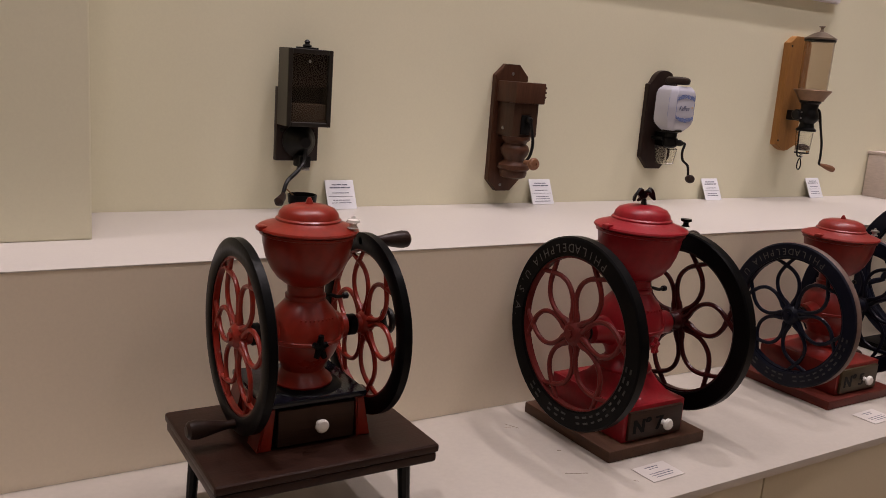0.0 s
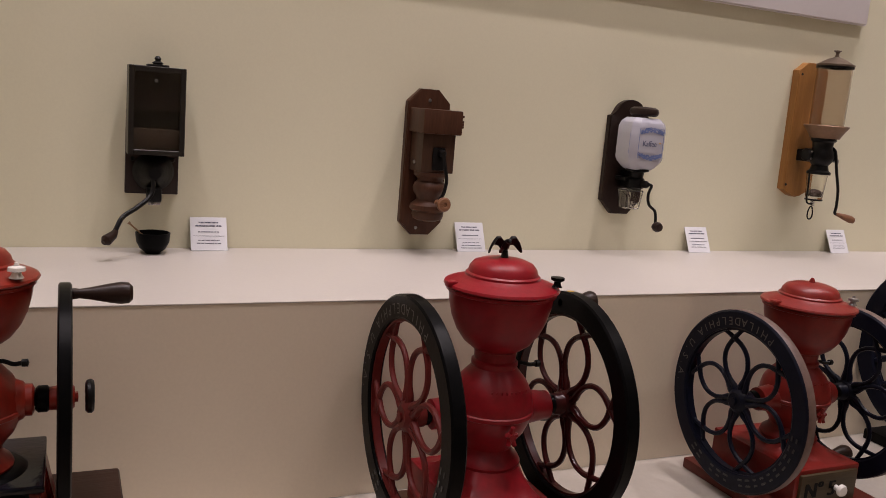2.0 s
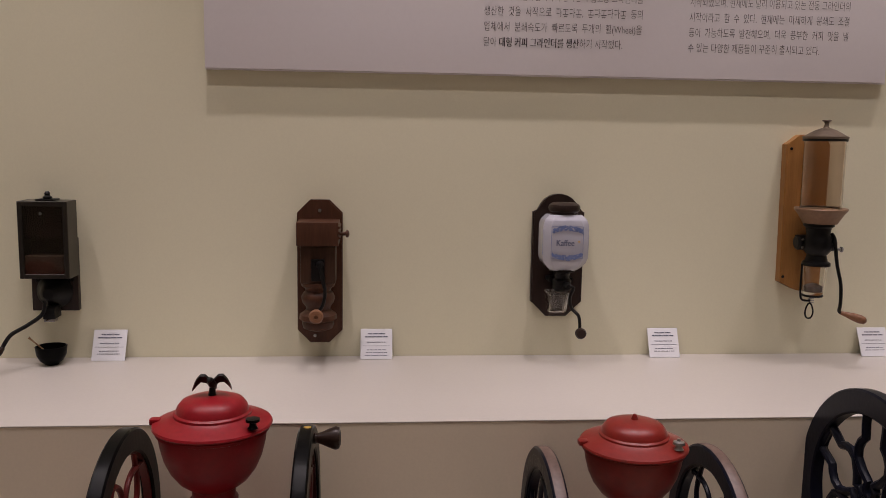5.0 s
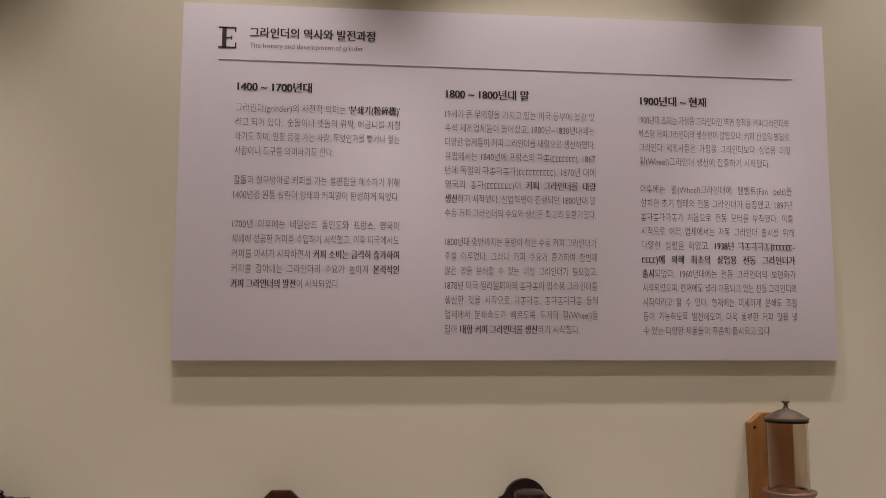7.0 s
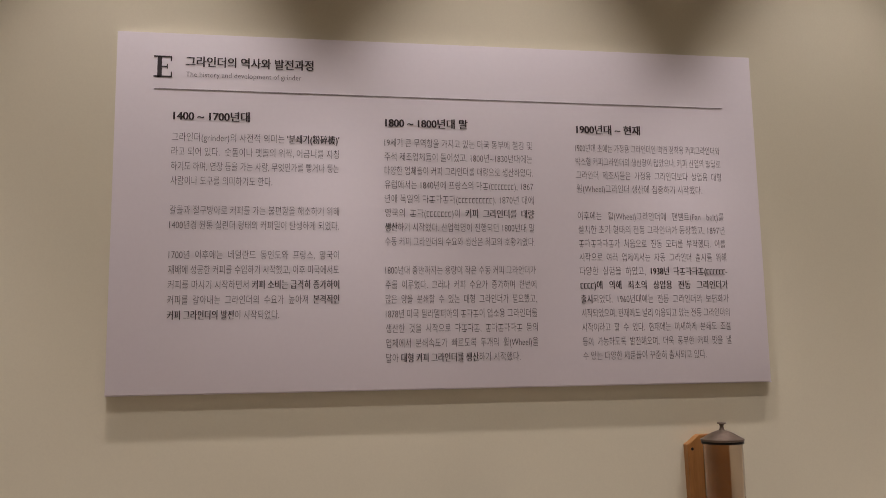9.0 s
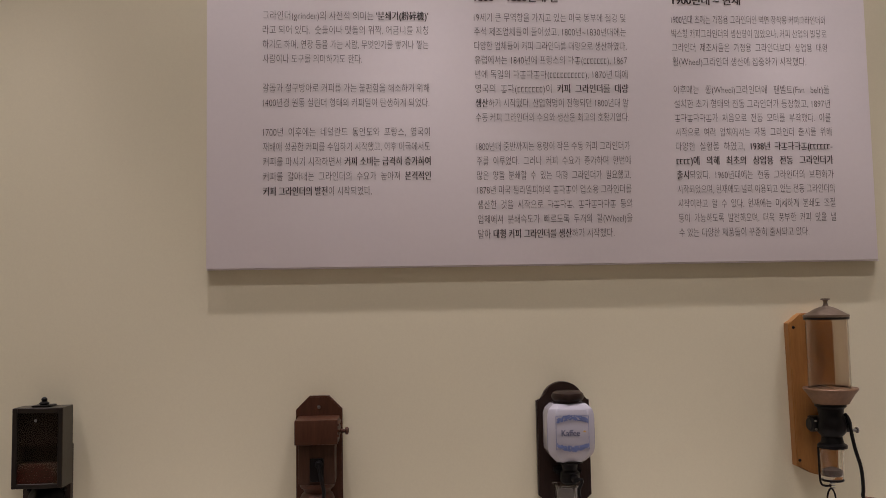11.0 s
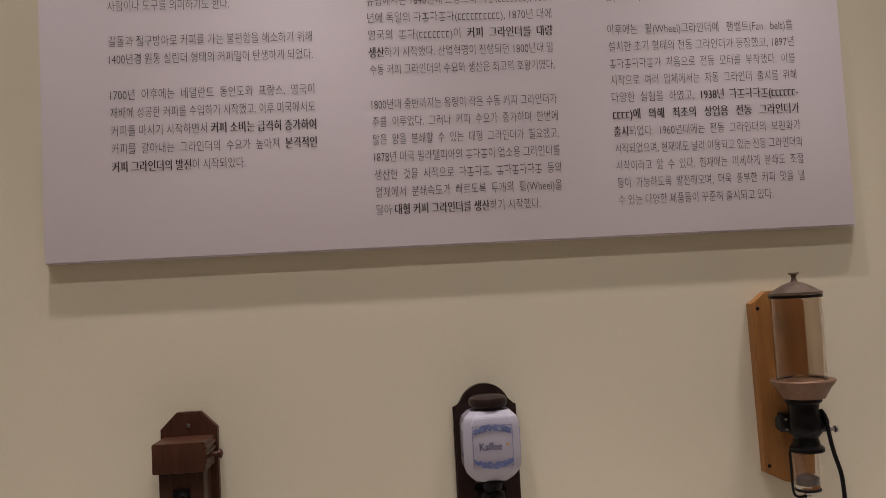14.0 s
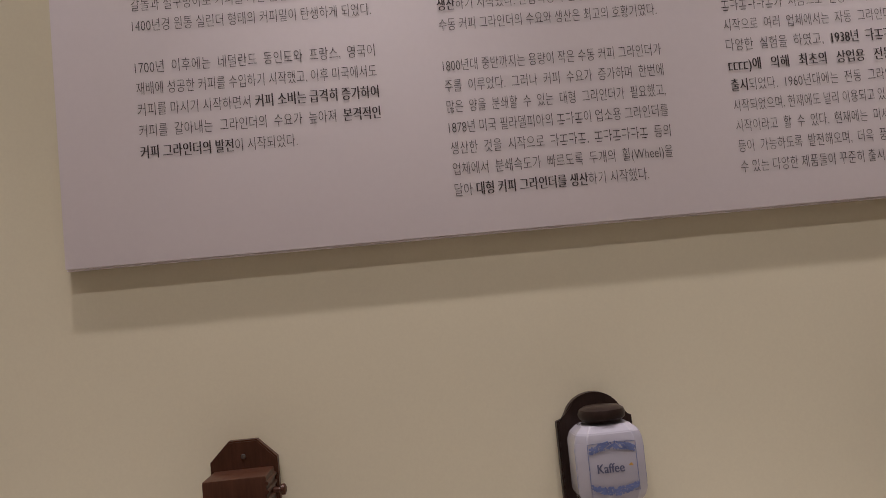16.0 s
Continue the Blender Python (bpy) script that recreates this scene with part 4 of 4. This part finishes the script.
def turned_wall_mill():
    ob = thing("wall_coffee_mill", (1.842, WALL, 0.960), "chestnut-brown wooden wall coffee mill on an eight-cornered board", "coffee mill", "wall coffee mills")
    w, h, c = 0.0625, 0.402, 0.036
    poly = [(-w + c, 0), (w - c, 0), (w, c), (w, h - c), (w - c, h), (-w + c, h), (-w, h - c), (-w, c)]
    part("back_board", prism(poly, -0.022, -0.001, 0.003), M_BOARD2, ob, "chestnut board with cut corners")
    for sx, sz in ((0.0, h - 0.030), (-0.014, 0.020)):
        part("screw", lathe([(0, 0), (0.005, 0), (0.004, 0.002), (0, 0.0025)], 12, "y", (sx, -0.022, sz)), M_STEEL, ob, "bright screw")
    box = part("grinder_box", block(-0.047, 0.047, -0.108, -0.022, 0.182, 0.288, 0.003), M_DARKWOOD, ob, "dark walnut box")
    cap = part("box_cap", block(-0.056, 0.056, -0.126, -0.022, 0.286, 0.350, 0.004), M_BOARD2, ob, "overhanging box cap")
    part("cap_pin", lathe([(0, 0), (0.005, 0), (0.005, 0.016), (0.010, 0.018), (0.010, 0.024), (0.004, 0.027), (0, 0.027)], 14, "x", (0.056, -0.072, 0.314)), M_BOARD2, cap, "small turned pin")
    for k, z in enumerate((0.308, 0.322, 0.336)):
        part("cap_bead", lathe([(0, -0.052), (0.0035, -0.052), (0.0045, 0), (0.0035, 0.052), (0, 0.052)], 10, "y", (0.056, -0.074, z)), M_BOARD2, cap)
    part("side_stud", lathe([(0, 0), (0.006, 0), (0.005, -0.003), (0, -0.0035)], 12, "x", (-0.047, -0.058, 0.206)), M_STEEL, box, "bright stud")
    part("axle_plate", block(-0.018, 0.018, -0.113, -0.108, 0.190, 0.250, 0.003), M_IRON, ob)
    part("axle_nut", lathe([(0, 0), (0.010, 0), (0.010, 0.012), (0.006, 0.018), (0, 0.018)], 14, "y", (0.006, -0.113, 0.236)), M_IRON, ob)
    part("turned_foot", lathe([(0, 0.182), (0.046, 0.182), (0.045, 0.172), (0.036, 0.164), (0.034, 0.158), (0.041, 0.152), (0.046, 0.140), (0.043, 0.126), (0.034, 0.114), (0.033, 0.106), (0.040, 0.100), (0.050, 0.092), (0.051, 0.080), (0.043, 0.074), (0.044, 0.066), (0.040, 0.054), (0.026, 0.048), (0, 0.047)], 36, "z", (-0.002, -0.070, 0)), M_BOARD2, ob, "turned brown wooden foot")
    part("crank", tube(smooth_path([(0.006, -0.128, 0.236), (0.012, -0.130, 0.205), (0.020, -0.130, 0.165), (0.014, -0.129, 0.128), (0.000, -0.127, 0.108)], 5), 0.005, 8), M_IRON, ob, "dark iron crank arm")
    part("crank_knob", lathe([(0, 0), (0.008, 0), (0.009, 0.022), (0.012, 0.030), (0.0185, 0.038), (0.0195, 0.046), (0.016, 0.052), (0.006, 0.053), (0.005, 0.050), (0, 0.050)], 24, "y", (-0.001, -0.127, 0.106)), M_HANDLELITE, ob, "round brown wooden knob")


turned_wall_mill()


def octagon(hx, hy, z, chx, chy):
    return [(-hx + chx, -hy, z), (hx - chx, -hy, z), (hx, -hy + chy, z), (hx, hy - chy, z), (hx - chx, hy, z), (-hx + chx, hy, z), (-hx, hy - chy, z), (-hx, -hy + chy, z)]


def loft(rings, at=(0, 0, 0), bev=0.0):
    bm = bmesh.new()
    vr = [[bm.verts.new((x + at[0], y + at[1], z + at[2])) for x, y, z in r] for r in rings]
    for a, b in zip(vr, vr[1:]):
        n = len(a)
        for i in range(n):
            j = (i + 1) % n
            bm.faces.new((a[i], a[j], b[j], b[i]))
    bm.faces.new(vr[0][::-1])
    bm.faces.new(vr[-1])
    if bev:
        bmesh.ops.bevel(bm, geom=bm.edges[:], offset=bev, segments=3, affect="EDGES")
    return bm


def porcelain_mill():
    ob = thing("wall_coffee_mill", (2.513, WALL, 1.030), "dark wall coffee mill with a white and blue porcelain jar", "coffee mill", "wall coffee mills")
    w = 0.0735
    poly = [(-0.03, 0.004), (0.03, 0.004), (w - 0.008, 0.040), (w, 0.046), (w, 0.304), (w - 0.012, 0.308)] + arc_points(0, 0.300, 0.0585, 20, 160, 14, 0.055) + [(-w + 0.012, 0.308), (-w, 0.304), (-w, 0.046), (-w + 0.008, 0.040)]
    part("back_board", prism(poly, -0.020, -0.001, 0.003), M_BOARD3, ob, "near-black board with an arched top")
    jy, jz = -0.083, 0.150
    hx, hy = 0.0630, 0.050
    rings = [octagon(0.036, 0.030, 0.0, 0.012, 0.012), octagon(0.046, 0.037, 0.008, 0.014, 0.014), octagon(0.058, 0.046, 0.022, 0.018, 0.016), octagon(hx, hy, 0.036, 0.019, 0.017), octagon(hx, hy, 0.126, 0.019, 0.017), octagon(0.058, 0.046, 0.141, 0.018, 0.016), octagon(0.044, 0.035, 0.154, 0.013, 0.012)]
    jar = part("porcelain_jar", loft(rings, (0, jy, jz), 0.0016), M_PORCELAIN, ob, "white glazed porcelain jar with blue decoration", 22)
    fy = jy - hy - 0.0006
    lines = bmesh.new()
    for sx in (-1, 1):
        block(sx * 0.0437 - 0.0003, sx * 0.0437 + 0.0003, fy, fy + 0.0012, jz + 0.038, jz + 0.124, bm=lines)
        tube([(sx * (hx + 0.0003), jy - hy + 0.019, jz + 0.046), (sx * (hx + 0.0003), jy - hy + 0.019, jz + 0.116)], 0.0004, 4, bm=lines)
    for zz, bow in ((0.124, 0.005), (0.038, -0.005)):
        tube([(-0.0437 + 0.0874 * i / 10, fy + 0.0004, jz + zz + bow * (1 - ((i - 5) / 5) ** 2) * 0.3) for i in range(11)], 0.0004, 4, bm=lines)
    part("blue_lines", lines, M_BLUE, jar, "thin blue lines", 0)
    rnd = random.Random(4)
    orn = bmesh.new()
    for zc, sg in ((0.114, 1), (0.045, -1)):
        for i in range(260):
            u = rnd.uniform(-1, 1)
            cx = u * 0.0415
            cz = jz + zc + sg * (0.006 - 0.009 * u * u) + rnd.uniform(-0.0075, 0.0075) * (1 - 0.4 * abs(u))
            if abs(u) < 0.08 and sg * (cz - jz - zc) < 0.003:
                continue
            r, ang = rnd.uniform(0.0010, 0.0027), rnd.uniform(0, math.pi)
            y = fy - 0.0002 - 0.000005 * i
            vs = [orn.verts.new((cx + r * math.cos(ang + k * math.pi / 4) * (1 if k % 2 else 0.75), y, cz + r * math.sin(ang + k * math.pi / 4) * (1 if k % 2 else 0.75))) for k in range(8)]
            orn.faces.new(vs)
    tagged(part("blue_leaf_garland", orn, M_BLUE, jar, "blue painted leaf garlands", 0), kind="stuff")
    k = 0.0235
    lettering("jar_word", "Kaffee", lambda p: (-0.031 + p[0] * k * 0.86, fy - 0.0003 - p[2] * 0.02, jz + 0.072 + p[1] * k), jar, M_WORD, ((0, 6),), 0.03)
    dot = bmesh.new()
    for i, (u, v) in enumerate(((0.0305, 0.083), (0.034, 0.0825), (0.0325, 0.0845))):
        dot.faces.new([dot.verts.new((u + 0.0022 * math.cos(q * math.pi / 4), fy - 0.0004 - i * 0.0001, jz + v + 0.0016 * math.sin(q * math.pi / 4))) for q in range(8)])
    part("yellow_mark", dot, M_YELLOW, jar, "small yellow painted mark", 0)
    part("jar_lid", lathe([(0, 0), (0.036, 0), (0.042, 0.005), (0.044, 0.013), (0.041, 0.021), (0.033, 0.026), (0, 0.028)], 32, "z", (0, jy, jz + 0.159)), M_BOARD3, ob, "dark turned wooden lid")
    works = lathe([(0, 0.152), (0.036, 0.152), (0.036, 0.146), (0.022, 0.142), (0.020, 0.126), (0.026, 0.120), (0.026, 0.096), (0.016, 0.088), (0, 0.086)], 24, "z", (0, jy, 0))
    block(-0.034, 0.034, -0.075, -0.020, 0.112, 0.124, 0.003, bm=works)
    block(-0.012, 0.012, -0.080, -0.020, 0.090, 0.140, 0.003, bm=works)
    part("grinder_head", works, M_IRON, ob, "black iron grinder head")
    cup = [octagon(0.024, 0.024, 0.030, 0.006, 0.006), octagon(0.031, 0.031, 0.088, 0.007, 0.007)]
    outer = loft(cup, (-0.012, jy + 0.004, 0), 0.002)
    top = max(outer.faces, key=lambda f: f.calc_center_median().z)
    bmesh.ops.delete(outer, geom=[top], context="FACES_ONLY")
    bmesh.ops.solidify(outer, geom=outer.faces[:], thickness=0.0025)
    part("catch_cup", outer, M_GLASS, ob, "clear glass catch cup").visible_shadow = False
    part("crank_hub", lathe([(0, 0), (0.011, 0), (0.011, 0.020), (0.007, 0.028), (0, 0.028)], 16, "y", (0.008, jy - 0.022, 0.108)), M_IRON, ob)
    part("crank", tube(smooth_path([(0.008, -0.128, 0.108), (0.022, -0.132, 0.106), (0.012, -0.134, 0.080), (0.018, -0.135, 0.050), (0.036, -0.145, 0.030), (0.039, -0.150, -0.006)], 5), 0.0045, 8), M_IRON, ob, "curved dark iron crank")
    part("crank_knob", lathe([(0, -0.004), (0.010, -0.004), (0.014, 0.004), (0.0155, 0.014), (0.012, 0.022), (0.004, 0.023), (0, 0.022)], 22, "y", (0.039, -0.150, -0.014)), M_BOARD3, ob, "dark turned wooden knob")


porcelain_mill()


def glass_hopper_mill():
    ob = thing("wall_coffee_mill", (3.230, WALL, 1.110), "honey-coloured wooden wall coffee mill with a tall glass hopper", "coffee mill", "wall coffee mills")
    x0, x1 = -0.066, 0.066
    poly = [(x0 + 0.006, 0.026), (x0 + 0.05, 0.004), (0.0, 0.0), (x1 - 0.05, 0.004), (x1, 0.026), (x1, 0.425), (x1 - 0.012, 0.434), (x1 - 0.028, 0.444), (0.02, 0.452), (-0.026, 0.452), (x0 + 0.030, 0.446), (x0 + 0.016, 0.434), (x0, 0.424)]
    part("back_board", prism(poly, -0.030, -0.001, 0.003), M_ORANGEWOOD, ob, "honey oak board with a shaped top")
    for sz in (0.412, 0.042):
        part("screw", lathe([(0, 0), (0.0045, 0), (0.0035, 0.002), (0, 0.0025)], 12, "y", (x0 + 0.014, -0.030, sz)), M_IRON, ob)
    cy = -0.112
    jar = lathe([(0.050, 0.246), (0.0545, 0.250), (0.0550, 0.440), (0.053, 0.442), (0.0515, 0.440), (0.0505, 0.252), (0.050, 0.246)], 44, "z", (0.001, cy, 0))
    part("glass_hopper", jar, M_AMBERGLASS, ob, "tall dusty brownish glass hopper").visible_shadow = False
    lid = part("lid", lathe([(0, 0.441), (0.058, 0.441), (0.0595, 0.443), (0.0595, 0.4465), (0.054, 0.449), (0.042, 0.456), (0.028, 0.464), (0.012, 0.470), (0, 0.471)], 40, "z", (0.001, cy, 0)), M_PEWTER, ob, "conical tarnished grey-brown tin lid")
    part("lid_rim", lathe([(0.0555, 0.434), (0.058, 0.434), (0.0585, 0.4405), (0.0555, 0.4405), (0.0555, 0.434)], 40, "z", (0.001, cy, 0)), M_IRON, lid, "dark lid rim")
    part("finial", lathe([(0, 0.469), (0.010, 0.469), (0.0065, 0.474), (0.0050, 0.482), (0.0075, 0.487), (0.0125, 0.489), (0.0115, 0.492), (0, 0.492)], 20, "z", (0.001, cy, 0)), M_PEWTER, lid, "small tin finial")
    part("funnel", lathe([(0, 0.207), (0.046, 0.207), (0.048, 0.212), (0.060, 0.232), (0.069, 0.243), (0.071, 0.247), (0.069, 0.250), (0.058, 0.249), (0.054, 0.245), (0.0, 0.236)], 40, "z", (0.003, cy, 0)), M_TIN, ob, "copper-coloured tin funnel collar")
    works = lathe([(0, 0.208), (0.040, 0.208), (0.041, 0.200), (0.034, 0.194), (0.031, 0.176), (0.036, 0.164), (0.040, 0.148), (0.036, 0.130), (0.026, 0.118), (0.030, 0.102), (0.038, 0.096), (0.038, 0.088), (0, 0.088)], 28, "z", (0.0, cy, 0))
    block(-0.026, 0.020, -0.105, -0.030, 0.126, 0.166, 0.005, bm=works)
    lathe([(0, 0), (0.022, 0), (0.022, 0.018), (0.015, 0.024), (0, 0.024)], 20, "x", (0.026, cy, 0.150), works)
    part("grinder_head", works, M_IRON, ob, "black iron grinder head")
    lug = lathe([(0, 0), (0.018, 0), (0.021, -0.004), (0.021, -0.020), (0.016, -0.026), (0, -0.026)], 20, "x", (-0.026, cy + 0.022, 0.150))
    part("mounting_lug", lug, M_IRON, ob)
    for sz in (0.138, 0.160):
        part("lug_screw", lathe([(0, 0), (0.004, 0), (0.003, 0.003), (0, 0.003)], 10, "y", (-0.042, cy + 0.002, sz)), M_STEEL, ob)
    cup = lathe([(0, 0.006), (0.026, 0.006), (0.0275, 0.010), (0.033, 0.086), (0.031, 0.086), (0.0255, 0.014), (0, 0.012)], 32, "z", (-0.004, cy, 0))
    part("catch_cup", cup, M_GLASS, ob, "clear glass catch cup").visible_shadow = False
    part("coffee_grounds", lathe([(0, 0.0125), (0.024, 0.015), (0.026, 0.030), (0.014, 0.036), (0, 0.040)], 20, "z", (-0.004, cy, 0)), M_BEANS, ob, "a little coffee in the cup")
    part("cup_base", lathe([(0, 0), (0.028, 0), (0.029, 0.003), (0.028, 0.0055), (0, 0.0055)], 28, "z", (-0.004, cy, 0)), M_IRON, ob)
    wire = tube(smooth_path([(-0.040, cy, 0.092), (-0.042, cy - 0.004, 0.050), (-0.042, cy - 0.006, 0.004), (-0.034, cy - 0.006, -0.010), (-0.012, cy - 0.004, -0.012)], 4), 0.003, 8)
    part("wire_holder", wire, M_IRON, ob)
    spring = [(-0.006 + 0.007 * math.cos(i * 0.9), cy + 0.007 * math.sin(i * 0.9), 0.0 - i * 0.0009) for i in range(22)]
    part("spring", tube(spring, 0.0014, 6), M_STEEL, ob, "small steel spring")
    loop = [(-0.010 + 0.014 * math.sin(t) * (0.6 + 0.4 * math.cos(t / 2) ** 2), cy, -0.042 - 0.022 * math.cos(t)) for t in [2 * math.pi * i / 20 for i in range(20)]]
    part("hook", tube(loop, 0.0024, 8, True), M_IRON, ob, "wire hook loop")
    part("crank", tube(smooth_path([(0.034, cy - 0.010, 0.178), (0.036, cy - 0.024, 0.165), (0.038, cy - 0.034, 0.120), (0.042, cy - 0.040, 0.085), (0.052, cy - 0.044, 0.040), (0.054, cy - 0.046, -0.012), (0.052, cy - 0.046, -0.034), (0.062, cy - 0.048, -0.040)], 5), 0.0048, 8), M_IRON, ob, "curved dark iron crank")
    part("thumb_screw", lathe([(0, 0), (0.004, 0), (0.004, 0.012), (0.008, 0.013), (0.008, 0.017), (0, 0.018)], 12, "x", (0.052, cy - 0.008, 0.134)), M_STEEL, ob)
    hd = tube([(0.056, cy - 0.048, -0.038), (0.067, cy - 0.052, -0.041), (0.083, cy - 0.060, -0.046), (0.101, cy - 0.068, -0.052), (0.112, cy - 0.073, -0.056), (0.116, cy - 0.075, -0.057)], [0.005, 0.007, 0.0105, 0.0125, 0.010, 0.004], 14)
    part("crank_handle", hd, M_HANDLELITE, ob, "turned brown wooden handle")


glass_hopper_mill()


# ---- label cards ----
def word_bars(half, mid, th, box):
    """A line of unreadable print: short bars of uneven length with gaps like those between words."""
    rnd = random.Random(round(half * 1e5 + mid * 1e4))
    bm = bmesh.new()
    if th < 0.0005:
        box(-half, half, mid - th, mid + th, bm)
        return bm
    a = -half
    while a < half:
        b = min(half, a + rnd.uniform(0.0022, 0.0075))
        if b - a > 0.001:
            box(a, b, mid - th * rnd.uniform(0.75, 1.0), mid + th * rnd.uniform(0.75, 1.0), bm)
        a = b + rnd.choice((0.0007, 0.0008, 0.0022))
    return bm


def card(x, rows_, turn=0):
    """A white card that leans on the wall, with printed bars."""
    ob = thing("label_card", (x, WALL - 0.042, LEDGE), "small white label card leaning on the wall above the shelf", "label card", "label cards")
    ob.rotation_euler = (radians(-26), 0, radians(turn))
    w, h = 0.045, 0.088
    part("card", block(-w, w, -0.001, 0.001, 0.0005, h, 0.0004, 1), M_CARD, ob)
    for z, half, th in rows_:
        part("print_bar", word_bars(half, h * z, th * 0.68, lambda a, b, z0, z1, bm: block(a, b, -0.0018, -0.0008, z0, z1, bm=bm)), M_CARDINK, ob)
    return ob


BARS = ((0.84, 0.024, 0.0024), (0.74, 0.032, 0.0026), (0.56, 0.026, 0.0016), (0.44, 0.038, 0.0004), (0.31, 0.026, 0.0015), (0.22, 0.030, 0.0015))
for cx in (1.266, 2.000, 2.834, 3.476):
    card(cx, BARS if cx != 2.000 else BARS + ((0.13, 0.033, 0.0015),))


def flat_card(x, y, turn):
    ob = thing("label_card", (x, y, COUNTER), "white label card lying flat on the counter before a mill", "label card", "counter label cards")
    ob.rotation_euler = (0, 0, radians(turn))
    part("card", block(-0.05, 0.05, -0.034, 0.034, 0.0003, 0.002, 0.0004, 1), M_FLATCARD, ob)
    for y0, half, th in ((0.022, 0.020, 0.0016), (0.014, 0.014, 0.0014), (-0.004, 0.033, 0.0013), (-0.012, 0.034, 0.0013), (-0.020, 0.026, 0.0013)):
        part("print_bar", word_bars(half, y0, th * 0.9, lambda a, b, v0, v1, bm: block(a, b, v0, v1, 0.0016, 0.0024, bm=bm)), M_CARDINK, ob)


flat_card(1.615, 1.236, 2)
flat_card(2.440, 1.232, 2)


# ---- the pale crate further along the shelf ----
def crate():
    ob = thing("wooden_crate", (4.11, 2.153, LEDGE), "low whitewashed wooden box on the white shelf", "box")
    part("body", block(-0.25, 0.25, -0.060, 0.095, 0.0, 0.188, 0.003), M_PALEWOOD, ob)
    part("lid", block(-0.253, 0.253, -0.066, 0.098, 0.188, 0.202, 0.003), M_PALEWOOD, ob, "thin pale lid")
    for sx in (-0.2515, 0.2515):
        part("corner_strip", block(min(sx, sx * 0.985), max(sx, sx * 0.985), -0.064, -0.050, 0.0, 0.187, 0.002), M_PALEWOOD, ob)
    pot = finish("iron_ornament", lathe([(0, 0), (0.030, 0), (0.032, 0.004), (0.018, 0.012), (0.012, 0.024), (0.024, 0.036), (0.032, 0.050), (0.026, 0.066), (0.018, 0.076), (0.026, 0.084), (0.020, 0.092), (0, 0.096)], 24), M_IRON)
    pot.location = (4.00, 2.153, LEDGE + 0.202)
    tagged(pot, "small dark iron ornament on a pale wooden box", "ornament")


crate()


# ---- worn marks on the countertop ----
for scuff in ([(1.440, 1.585), (1.448, 1.570), (1.458, 1.551)], [(1.468, 1.414), (1.476, 1.409)], [(1.410, 1.316), (1.432, 1.306), (1.460, 1.296)], [(1.426, 1.566), (1.440, 1.560)], [(1.532, 1.228), (1.540, 1.220)]):
    part("scuff_mark", tube(smooth_path([(x, y, COUNTER) for x, y in scuff], 3), 0.0007, 6), M_SCUFF, counter, "thin dark scuff on the paint")
